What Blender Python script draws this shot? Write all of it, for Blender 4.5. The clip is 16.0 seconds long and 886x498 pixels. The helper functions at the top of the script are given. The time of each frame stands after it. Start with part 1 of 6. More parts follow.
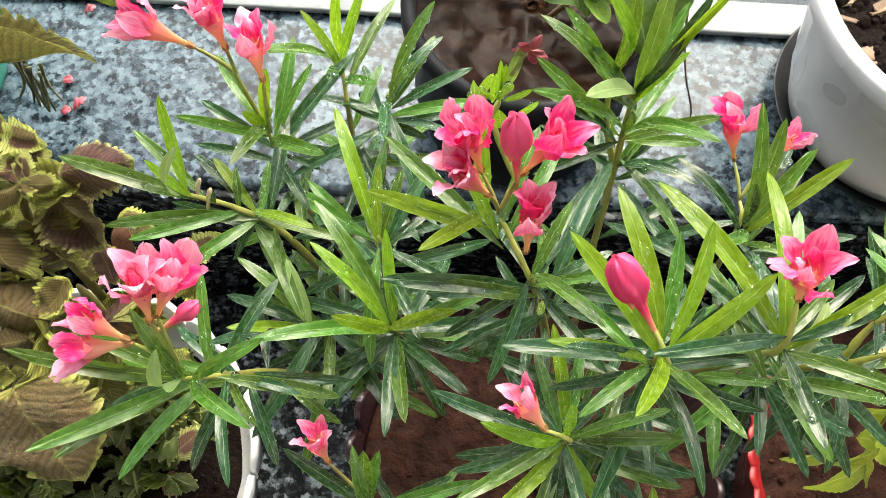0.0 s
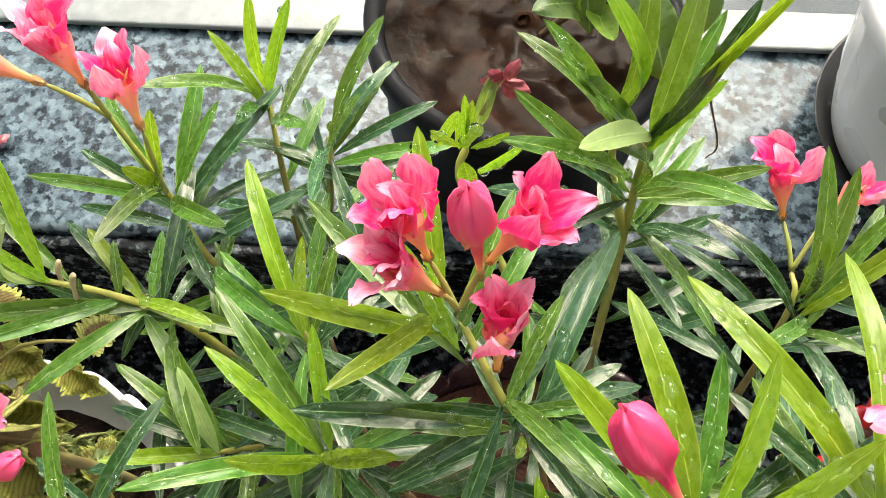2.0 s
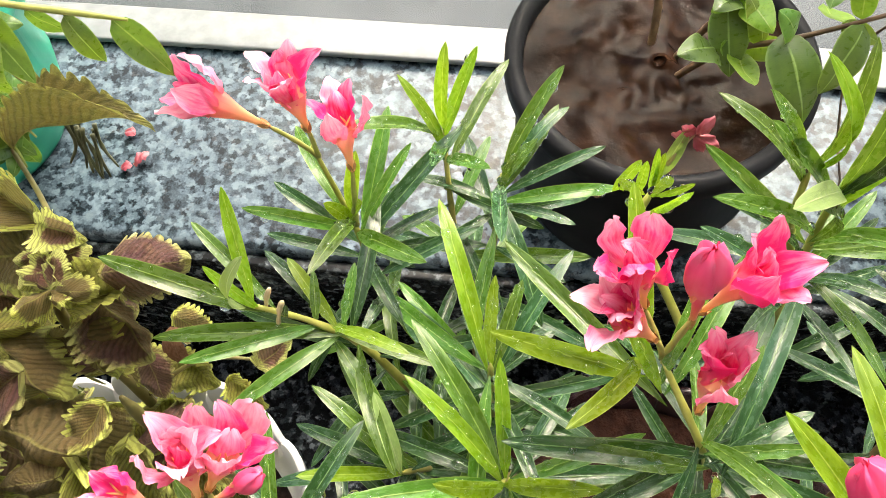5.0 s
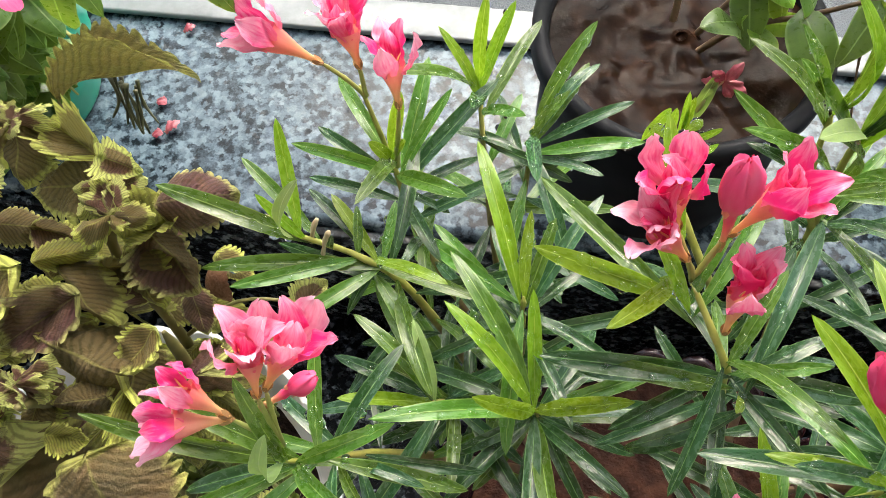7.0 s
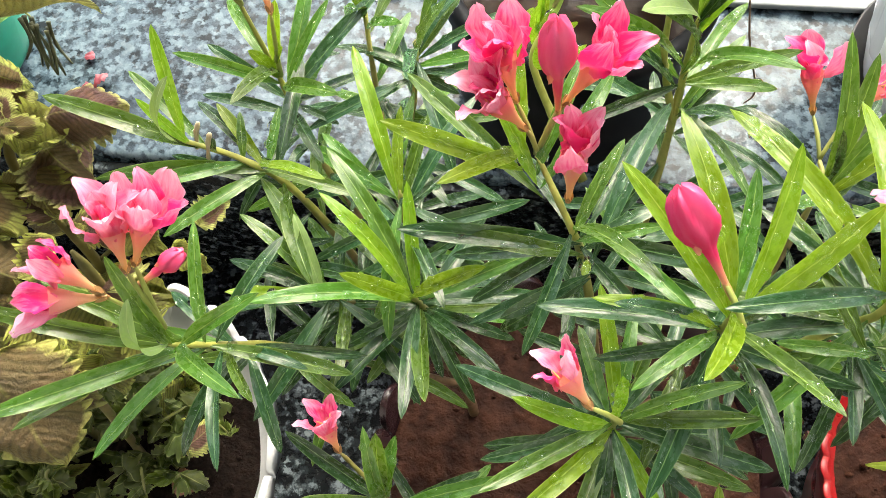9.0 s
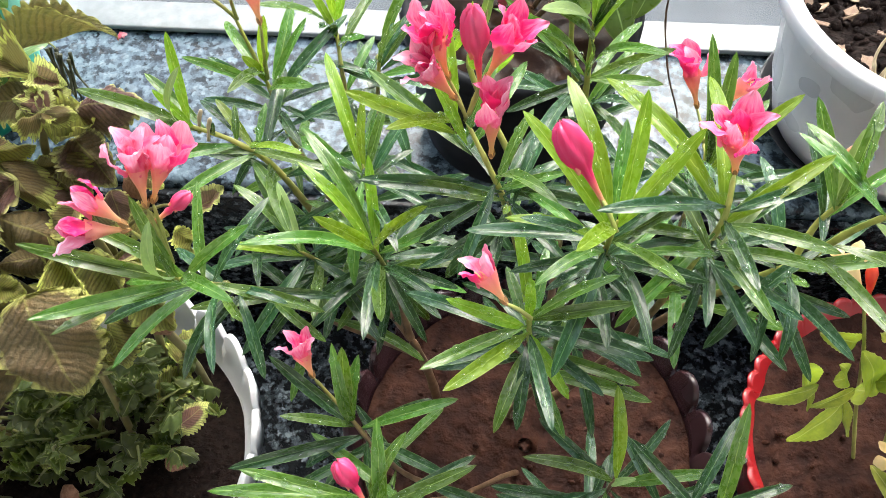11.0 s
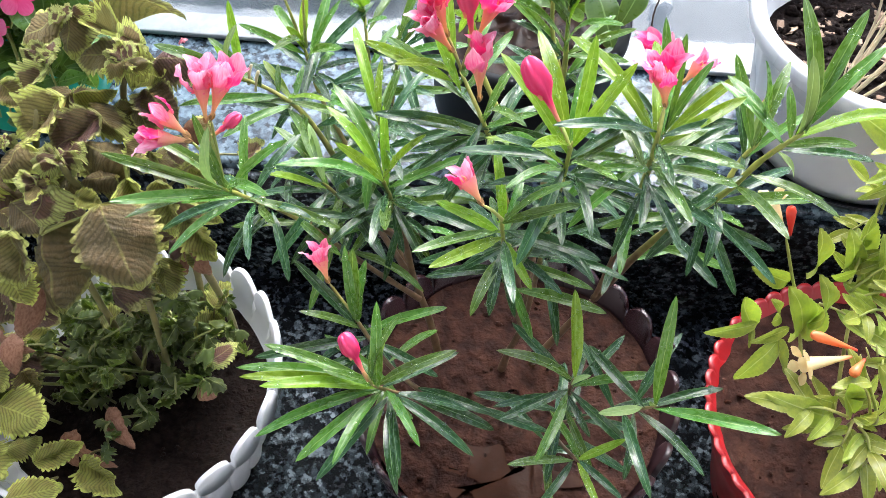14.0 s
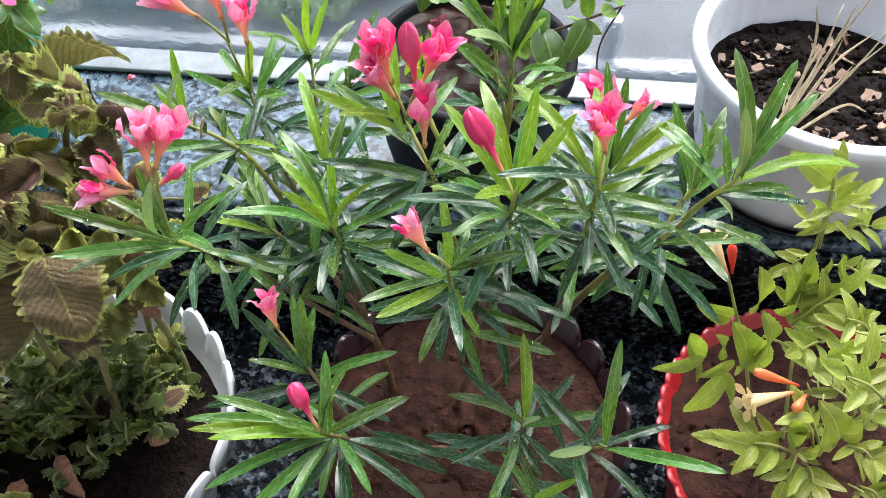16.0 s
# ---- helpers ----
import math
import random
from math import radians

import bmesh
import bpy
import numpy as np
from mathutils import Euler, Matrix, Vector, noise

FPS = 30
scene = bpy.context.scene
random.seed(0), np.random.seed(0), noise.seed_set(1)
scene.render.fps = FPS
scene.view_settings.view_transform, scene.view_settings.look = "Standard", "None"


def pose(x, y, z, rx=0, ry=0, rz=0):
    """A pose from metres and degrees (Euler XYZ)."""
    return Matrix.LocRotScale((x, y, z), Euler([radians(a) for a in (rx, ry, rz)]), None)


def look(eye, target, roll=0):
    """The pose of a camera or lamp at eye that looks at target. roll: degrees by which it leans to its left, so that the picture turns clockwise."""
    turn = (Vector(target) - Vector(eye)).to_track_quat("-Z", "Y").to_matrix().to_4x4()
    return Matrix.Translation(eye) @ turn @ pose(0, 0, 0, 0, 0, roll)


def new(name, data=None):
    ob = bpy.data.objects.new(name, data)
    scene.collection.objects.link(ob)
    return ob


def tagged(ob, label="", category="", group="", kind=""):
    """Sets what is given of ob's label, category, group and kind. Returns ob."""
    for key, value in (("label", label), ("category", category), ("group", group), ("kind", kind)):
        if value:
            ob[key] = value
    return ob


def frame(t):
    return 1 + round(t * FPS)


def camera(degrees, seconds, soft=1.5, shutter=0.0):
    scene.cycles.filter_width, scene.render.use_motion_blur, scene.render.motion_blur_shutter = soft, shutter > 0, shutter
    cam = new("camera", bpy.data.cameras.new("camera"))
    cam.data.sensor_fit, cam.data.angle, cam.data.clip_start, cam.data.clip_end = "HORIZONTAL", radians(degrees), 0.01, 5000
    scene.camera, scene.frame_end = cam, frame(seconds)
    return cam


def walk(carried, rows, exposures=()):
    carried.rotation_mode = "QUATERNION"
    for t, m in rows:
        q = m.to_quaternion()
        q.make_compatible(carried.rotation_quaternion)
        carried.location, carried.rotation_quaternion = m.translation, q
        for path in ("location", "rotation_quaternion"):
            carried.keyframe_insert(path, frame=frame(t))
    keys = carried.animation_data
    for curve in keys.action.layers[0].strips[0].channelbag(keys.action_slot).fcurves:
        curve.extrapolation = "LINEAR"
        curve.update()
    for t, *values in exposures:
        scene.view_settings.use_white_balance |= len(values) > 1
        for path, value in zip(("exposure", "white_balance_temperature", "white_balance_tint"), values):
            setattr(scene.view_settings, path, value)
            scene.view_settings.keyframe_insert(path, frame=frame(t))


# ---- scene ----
cam = camera(55.5, 16.0, soft=0.6)
PATH = [
    (0, (-0.0175, 0.1085, 1.1285), (-0.0257, 0.9507, -0.686), 2.74),
    (0.5, (-0.0048, 0.1381, 1.0932), (-0.043, 0.9993, -0.7116), 0.30),
    (1, (-0.0012, 0.1802, 1.0484), (-0.0431, 1.0267, -0.7632), 0.51),
    (1.5, (-0.0077, 0.2076, 1.0143), (-0.0372, 1.0608, -0.7939), 1.26),
    (2, (0.0148, 0.2157, 1.0066), (-0.0335, 1.0889, -0.7923), -0.26),
    (2.5, (0.0059, 0.2277, 0.9961), (-0.0069, 1.066, -0.8198), 2.47),
    (3, (-0.0005, 0.2327, 0.9935), (-0.0249, 1.0647, -0.8252), 1.04),
    (3.5, (0.0061, 0.2261, 0.9821), (-0.0003, 1.028, -0.8501), 2.36),
    (4, (0.011, 0.2154, 0.9875), (-0.0273, 1.0301, -0.8386), 0.70),
    (4.5, (-0.0293, 0.2136, 1.0157), (-0.1589, 1.0664, -0.7893), -4.05),
    (4.7, (-0.0498, 0.213, 1.0324), (-0.2049, 1.0884, -0.7596), -4.70),
    (6.8, (-0.0778, 0.1687, 1.0475), (-0.2439, 1.0845, -0.7229), -3.51),
    (7, (-0.0755, 0.16, 1.0422), (-0.2392, 1.0694, -0.732), -2.97),
    (7.5, (-0.0572, 0.1397, 1.0331), (-0.2139, 1.054, -0.7389), -2.64),
    (8, (-0.0317, 0.1242, 1.0235), (-0.1675, 1.0308, -0.7534), -2.33),
    (8.5, (-0.0125, 0.1141, 1.0262), (-0.1598, 1.0315, -0.7442), -4.11),
    (9, (-0.0049, 0.1049, 1.0401), (-0.1274, 0.9907, -0.7492), -3.16),
    (9.5, (-0.0067, 0.0777, 1.0531), (-0.0869, 0.9495, -0.7451), -1.24),
    (9.7, (-0.001, 0.0569, 1.058), (-0.0821, 0.976, -0.717), -2.35),
    (11.8, (0.0442, -0.0871, 1.1317), (-0.0755, 0.9983, -0.5432), -0.06),
    (12, (0.0492, -0.1081, 1.1367), (-0.0815, 0.9914, -0.5287), 0.13),
    (12.5, (0.058, -0.1374, 1.143), (-0.0957, 0.9884, -0.5023), -0.61),
    (13, (0.0651, -0.1622, 1.1472), (-0.101, 0.9836, -0.4834), -1.09),
    (13.5, (0.0718, -0.1774, 1.1497), (-0.0968, 0.9746, -0.4766), -1.29),
    (14, (0.0763, -0.1962, 1.1529), (-0.1004, 0.9809, -0.4541), -1.44),
    (14.5, (0.0826, -0.2089, 1.1616), (-0.1036, 1.0264, -0.4005), -1.63),
    (15, (0.0872, -0.2117, 1.1718), (-0.0914, 1.0873, -0.3383), -1.13),
    (15.5, (0.0855, -0.1892, 1.1733), (-0.0463, 1.0876, -0.36), -0.02),
    (16, (0.0859, -0.1773, 1.1701), (-0.003, 1.0417, -0.4128), 0.85),
]
EXPOSURES = [(0.0, 1.62, 7000, 6), (2.0, 1.67, 7400, 7), (4.5, 1.84, 7600, 9), (7.0, 1.49, 6900, 9), (8.0, 1.76, 7000, 7), (9.5, 1.79, 7200, 6), (12.0, 1.71, 6000, 10), (13.0, 1.76, 6000, 10), (14.5, 1.94, 5950, 11), (15.0, 1.79, 5900, 11), (15.5, 1.61, 5900, 11), (16.0, 1.56, 6000, 11)]
walk(cam, [(t, look(eye, target, roll)) for t, eye, target, roll in PATH], EXPOSURES)

# ---- light: bright overcast sky, soft sun from ahead ----
world = bpy.data.worlds.new("sky")
scene.world = world
world.use_nodes = True
wn = world.node_tree.nodes
sky = wn.new("ShaderNodeTexSky")
sky.sky_type = "NISHITA"
sky.sun_disc = False
sky.sun_elevation, sky.sun_rotation = radians(55), radians(9)
sky.dust_density, sky.air_density, sky.ozone_density = 6.0, 1.0, 1.0
wn["Background"].inputs["Strength"].default_value = 0.142
world.node_tree.links.new(sky.outputs["Color"], wn["Background"].inputs["Color"])
sun_data = bpy.data.lights.new("sun", "SUN")
sun_data.energy, sun_data.angle, sun_data.color = 1.05, radians(42), (0.97, 0.99, 1.0)
sun = new("sun", sun_data)
sun.matrix_world = look((0.3, 2.2, 3.0), (0, 0.3, 0.3))

rng = random.Random(7)


# ---- materials ----
def material(name, rough=0.5, metal=0.0, color=(0.5, 0.5, 0.5)):
    m = bpy.data.materials.new(name)
    m.use_nodes = True
    n, l = m.node_tree.nodes, m.node_tree.links
    b = n["Principled BSDF"]
    b.inputs["Roughness"].default_value, b.inputs["Metallic"].default_value = rough, metal
    b.inputs["Base Color"].default_value = (*color, 1)
    return m, n, l, b


def coords(n, l, kind="Object", scale=(1, 1, 1)):
    tc, mp = n.new("ShaderNodeTexCoord"), n.new("ShaderNodeMapping")
    mp.inputs["Scale"].default_value = scale
    l.new(tc.outputs[kind], mp.inputs["Vector"])
    return mp.outputs["Vector"]


def noise_at(n, l, vec, scale, detail=4.0, rough=0.55):
    t = n.new("ShaderNodeTexNoise")
    t.inputs["Scale"].default_value, t.inputs["Detail"].default_value, t.inputs["Roughness"].default_value = scale, detail, rough
    if vec is not None:
        l.new(vec, t.inputs["Vector"])
    return t.outputs["Fac"]


def ramp(n, l, fac, *stops):
    r = n.new("ShaderNodeValToRGB")
    e = r.color_ramp.elements
    while len(e) < len(stops):
        e.new(0.5)
    for el, (p, c) in zip(e, stops):
        el.position, el.color = p, (*c, 1) if len(c) == 3 else c
    l.new(fac, r.inputs["Fac"])
    return r.outputs["Color"]


def mix(n, l, fac, a, b, mode="MIX"):
    x = n.new("ShaderNodeMix")
    x.data_type, x.blend_type = "RGBA", mode
    for sock, v in ((x.inputs[0], fac), (x.inputs[6], a), (x.inputs[7], b)):
        if isinstance(v, (int, float)):
            sock.default_value = v
        elif isinstance(v, tuple):
            sock.default_value = (*v, 1)
        else:
            l.new(v, sock)
    return x.outputs[2]


def maths(n, l, op, a, b=0.0):
    x = n.new("ShaderNodeMath")
    x.operation = op
    for sock, v in zip(x.inputs, (a, b)):
        if isinstance(v, (int, float)):
            sock.default_value = v
        else:
            l.new(v, sock)
    return x.outputs[0]


def bump(n, l, b, height, strength=0.3, distance=0.002):
    x = n.new("ShaderNodeBump")
    x.inputs["Strength"].default_value, x.inputs["Distance"].default_value = strength, distance
    l.new(height, x.inputs["Height"])
    l.new(x.outputs["Normal"], b.inputs["Normal"])


def leaf_material(name, base, dark, rib, rough=0.28, glow=0.25, veins=0.5):
    """Leaf blade with a pale midrib, fine side veins, blotches and light coming through."""
    m, n, l, b = material(name, rough)
    uv = n.new("ShaderNodeUVMap")
    sep = n.new("ShaderNodeSeparateXYZ")
    l.new(uv.outputs["UV"], sep.inputs["Vector"])
    across = maths(n, l, "ABSOLUTE", maths(n, l, "SUBTRACT", sep.outputs["X"], 0.5))
    info = n.new("ShaderNodeObjectInfo")
    ob = coords(n, l, "Object", (1, 1, 1))
    blot = noise_at(n, l, ob, 5.0, 5.0)
    col = mix(n, l, ramp(n, l, blot, (0.3, (0, 0, 0)), (0.7, (1, 1, 1))), dark, base)
    hue = n.new("ShaderNodeHueSaturation")
    l.new(maths(n, l, "ADD", maths(n, l, "MULTIPLY", info.outputs["Random"], 0.035), 0.482), hue.inputs["Hue"])
    l.new(maths(n, l, "ADD", maths(n, l, "MULTIPLY", info.outputs["Random"], 0.6), 0.6), hue.inputs["Value"])
    l.new(col, hue.inputs["Color"])
    w = n.new("ShaderNodeTexWave")
    w.wave_type, w.bands_direction = "BANDS", "Y"
    w.inputs["Scale"].default_value, w.inputs["Distortion"].default_value, w.inputs["Detail"].default_value = 14.0, 0.6, 1.0
    cx = n.new("ShaderNodeCombineXYZ")
    l.new(sep.outputs["X"], cx.inputs["X"])
    l.new(maths(n, l, "SUBTRACT", sep.outputs["Y"], maths(n, l, "MULTIPLY", across, 0.18)), cx.inputs["Y"])
    l.new(cx.outputs["Vector"], w.inputs["Vector"])
    col = mix(n, l, maths(n, l, "MULTIPLY", w.outputs["Fac"], 0.06 * veins), hue.outputs["Color"], rib)
    line = ramp(n, l, across, (0.012, (1, 1, 1)), (0.034, (0, 0, 0)))
    col = mix(n, l, maths(n, l, "MULTIPLY", line, 0.80), col, rib)
    edge = ramp(n, l, across, (0.44, (0, 0, 0)), (0.495, (1, 1, 1)))
    col = mix(n, l, maths(n, l, "MULTIPLY", edge, 0.6), col, rib)
    b.inputs["Specular IOR Level"].default_value = 0.5
    b.inputs["Coat Weight"].default_value, b.inputs["Coat Roughness"].default_value = 0.20, 0.10
    wm_ = n.new("ShaderNodeMapping")
    wm_.inputs["Scale"].default_value = (3.0, 11.0, 1)
    l.new(uv.outputs["UV"], wm_.inputs["Vector"])
    jit = n.new("ShaderNodeVectorMath")
    jit.operation = "ADD"
    l.new(wm_.outputs["Vector"], jit.inputs[0])
    cj = n.new("ShaderNodeCombineXYZ")
    l.new(maths(n, l, "MULTIPLY", info.outputs["Random"], 50.0), cj.inputs["Z"])
    l.new(cj.outputs["Vector"], jit.inputs[1])
    film = noise_at(n, l, jit.outputs["Vector"], 1.3, 4.0, 0.6)
    l.new(ramp(n, l, film, (0.38, (rough * 0.75,) * 3), (0.62, (rough * 1.7,) * 3)), b.inputs["Roughness"])
    col = mix(n, l, 1.0, col, ramp(n, l, film, (0.36, (0.80, 0.84, 0.80)), (0.64, (1.12, 1.10, 1.08))), "MULTIPLY")
    l.new(col, b.inputs["Base Color"])
    bump(n, l, b, maths(n, l, "ADD", maths(n, l, "MULTIPLY", w.outputs["Fac"], 0.05), maths(n, l, "ADD", line, maths(n, l, "ADD", blot, film))), 0.3, 0.0013)
    tr = n.new("ShaderNodeBsdfTranslucent")
    tc = mix(n, l, 0.45, col, (0.42, 0.68, 0.03))
    l.new(tc, tr.inputs["Color"])
    sh = n.new("ShaderNodeMixShader")
    sh.inputs["Fac"].default_value = glow
    l.new(b.outputs["BSDF"], sh.inputs[1])
    l.new(tr.outputs["BSDF"], sh.inputs[2])
    l.new(sh.outputs["Shader"], n["Material Output"].inputs["Surface"])
    return m


LEAF = {
    "young": leaf_material("young_leaf", (0.235, 0.40, 0.020), (0.16, 0.31, 0.015), (0.48, 0.62, 0.12), 0.24, 0.42),
    "mid": leaf_material("green_leaf", (0.086, 0.205, 0.026), (0.048, 0.135, 0.018), (0.33, 0.48, 0.12), 0.24, 0.20),
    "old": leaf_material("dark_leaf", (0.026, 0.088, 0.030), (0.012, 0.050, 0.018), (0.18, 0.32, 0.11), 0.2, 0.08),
    "pale": leaf_material("leaf_underside", (0.30, 0.42, 0.16), (0.24, 0.35, 0.12), (0.45, 0.55, 0.28), 0.5, 0.25),
    "tecoma": leaf_material("bright_leaflet", (0.40, 0.43, 0.058), (0.23, 0.29, 0.034), (0.56, 0.58, 0.22), 0.40, 0.34),
    "broad": leaf_material("broad_leaf", (0.09, 0.19, 0.03), (0.05, 0.13, 0.025), (0.25, 0.38, 0.12), 0.35, 0.25),
    "bright": leaf_material("yellowing_leaf", (0.20, 0.32, 0.03), (0.12, 0.24, 0.025), (0.35, 0.45, 0.12), 0.35, 0.35),
    "herb": leaf_material("herb_leaf", (0.088, 0.118, 0.020), (0.032, 0.046, 0.009), (0.32, 0.36, 0.12), 0.45, 0.24),
}


def coleus_material(name, centre, margin, inner=0.55):
    """Wrinkled leaf: dark centre, pale scalloped margin, slanting ridges between the side veins, groove shade painted
    in.
    """
    m, n, l, b = material(name, 0.42)
    uv = n.new("ShaderNodeUVMap")
    sep = n.new("ShaderNodeSeparateXYZ")
    l.new(uv.outputs["UV"], sep.inputs["Vector"])
    ax = maths(n, l, "ABSOLUTE", maths(n, l, "MULTIPLY", maths(n, l, "SUBTRACT", sep.outputs["X"], 0.5), 2.0))
    ay = maths(n, l, "ABSOLUTE", maths(n, l, "MULTIPLY", maths(n, l, "SUBTRACT", sep.outputs["Y"], 0.47), 2.0))
    rad = maths(n, l, "POWER", maths(n, l, "ADD", maths(n, l, "POWER", ax, 4.0), maths(n, l, "POWER", ay, 4.0)), 0.25)
    info = n.new("ShaderNodeObjectInfo")
    shift = n.new("ShaderNodeVectorMath")
    shift.operation = "ADD"
    cj = n.new("ShaderNodeCombineXYZ")
    l.new(maths(n, l, "MULTIPLY", info.outputs["Random"], 60.0), cj.inputs["Z"])
    l.new(coords(n, l, "Object"), shift.inputs[0])
    l.new(cj.outputs["Vector"], shift.inputs[1])
    ob = shift.outputs["Vector"]
    wob = maths(n, l, "ADD", rad, maths(n, l, "MULTIPLY", maths(n, l, "SUBTRACT", noise_at(n, l, ob, 11.0, 5.0, 0.65), 0.5), 0.42))
    patch = noise_at(n, l, ob, 4.0, 3.0)
    deep = mix(n, l, ramp(n, l, patch, (0.4, (0, 0, 0)), (0.65, (1, 1, 1))), centre, tuple(0.55 * c + 0.45 * d for c, d in zip(centre, (0.20, 0.12, 0.05))))
    col = mix(n, l, ramp(n, l, wob, (inner - 0.03, (0, 0, 0)), (inner + 0.11, (1, 1, 1))), deep, margin)
    w = n.new("ShaderNodeTexWave")
    w.wave_type, w.bands_direction = "BANDS", "Y"
    w.inputs["Scale"].default_value, w.inputs["Distortion"].default_value, w.inputs["Detail"].default_value = 4.4, 5.0, 3.0
    cx = n.new("ShaderNodeCombineXYZ")
    l.new(sep.outputs["X"], cx.inputs["X"])
    l.new(maths(n, l, "SUBTRACT", sep.outputs["Y"], maths(n, l, "MULTIPLY", ax, 0.30)), cx.inputs["Y"])
    l.new(cx.outputs["Vector"], w.inputs["Vector"])
    rib = ramp(n, l, ax, (0.012, (1, 1, 1)), (0.05, (0, 0, 0)))
    # Crease shade in the colour: darker in the grooves, paler on the crests.
    col = mix(n, l, 1.0, col, ramp(n, l, w.outputs["Fac"], (0.05, (0.62, 0.60, 0.58)), (0.55, (1.08, 1.08, 1.08))), "MULTIPLY")
    col = mix(n, l, maths(n, l, "MULTIPLY", rib, 0.35), col, margin)
    hue = n.new("ShaderNodeHueSaturation")
    l.new(maths(n, l, "ADD", maths(n, l, "MULTIPLY", info.outputs["Random"], 0.8), 0.9), hue.inputs["Value"])
    l.new(col, hue.inputs["Color"])
    l.new(hue.outputs["Color"], b.inputs["Base Color"])
    bump(n, l, b, maths(n, l, "ADD", maths(n, l, "MULTIPLY", w.outputs["Fac"], 0.28), maths(n, l, "MULTIPLY", noise_at(n, l, ob, 18.0, 4.0, 0.65), 2.2)), 0.75, 0.0045)
    tr = n.new("ShaderNodeBsdfTranslucent")
    l.new(mix(n, l, 0.4, hue.outputs["Color"], margin), tr.inputs["Color"])
    sh = n.new("ShaderNodeMixShader")
    sh.inputs["Fac"].default_value = 0.28
    l.new(b.outputs["BSDF"], sh.inputs[1])
    l.new(tr.outputs["BSDF"], sh.inputs[2])
    l.new(sh.outputs["Shader"], n["Material Output"].inputs["Surface"])
    return m


COLEUS = {
    "dark": coleus_material("coleus_dark", (0.105, 0.046, 0.050), (0.42, 0.43, 0.15), 0.86),
    "mixed": coleus_material("coleus_mixed", (0.165, 0.130, 0.050), (0.50, 0.54, 0.14), 0.76),
    "olive": coleus_material("coleus_olive", (0.240, 0.255, 0.055), (0.50, 0.54, 0.13), 0.82),
    "light": coleus_material("coleus_light", (0.15, 0.066, 0.062), (0.50, 0.54, 0.18), 0.56),
    "brown": coleus_material("coleus_brown", (0.140, 0.108, 0.048), (0.46, 0.47, 0.13), 0.88),
}


def petal_material(name, deep, pale, base, glow=0.32, reach=0.32):
    """Petal: pale streaky tip, deeper throat, yellow-peach claw at the foot, fine veins along it."""
    m, n, l, b = material(name, 0.30)
    uv = n.new("ShaderNodeUVMap")
    sep = n.new("ShaderNodeSeparateXYZ")
    l.new(uv.outputs["UV"], sep.inputs["Vector"])
    mp = n.new("ShaderNodeMapping")
    mp.inputs["Scale"].default_value = (5, 1.6, 1)
    l.new(uv.outputs["UV"], mp.inputs["Vector"])
    streak = noise_at(n, l, mp.outputs["Vector"], 1.6, 4.0)
    info = n.new("ShaderNodeObjectInfo")
    f = maths(n, l, "ADD", maths(n, l, "MULTIPLY", streak, 0.62), maths(n, l, "MULTIPLY", maths(n, l, "POWER", sep.outputs["Y"], 2.0), 0.26))
    f = maths(n, l, "ADD", f, maths(n, l, "SUBTRACT", maths(n, l, "MULTIPLY", info.outputs["Random"], 0.35), 0.10))
    col = mix(n, l, ramp(n, l, f, (0.34, (0, 0, 0)), (0.82, (1, 1, 1))), deep, pale)
    col = mix(n, l, ramp(n, l, sep.outputs["Y"], (0.04, (1, 1, 1)), (reach, (0, 0, 0))), col, base)
    l.new(col, b.inputs["Base Color"])
    bump(n, l, b, streak, 0.10, 0.0008)
    tr = n.new("ShaderNodeBsdfTranslucent")
    l.new(col, tr.inputs["Color"])
    sh = n.new("ShaderNodeMixShader")
    sh.inputs["Fac"].default_value = glow
    l.new(b.outputs["BSDF"], sh.inputs[1])
    l.new(tr.outputs["BSDF"], sh.inputs[2])
    l.new(sh.outputs["Shader"], n["Material Output"].inputs["Surface"])
    return m


# Pale tone: lighter petal tips, plus gloss highlights painted as blotches.
PINK = petal_material("pink_petal", (0.83, 0.026, 0.215), (0.98, 0.60, 0.74), (0.90, 0.20, 0.30))
BUD = petal_material("bud_petal", (0.80, 0.022, 0.140), (0.93, 0.14, 0.32), (0.86, 0.36, 0.20), glow=0.22)
TUBE = petal_material("flower_tube", (0.90, 0.16, 0.22), (0.94, 0.40, 0.38), (0.86, 0.60, 0.26), reach=0.80)
VINCA = petal_material("vinca_petal", (0.76, 0.07, 0.24), (0.86, 0.20, 0.38), (0.70, 0.02, 0.12))
CREAM = petal_material("cream_trumpet", (0.85, 0.62, 0.28), (0.90, 0.78, 0.48), (0.80, 0.18, 0.06))
ORANGE = petal_material("orange_tube", (0.82, 0.22, 0.07), (0.86, 0.40, 0.16), (0.70, 0.08, 0.04))


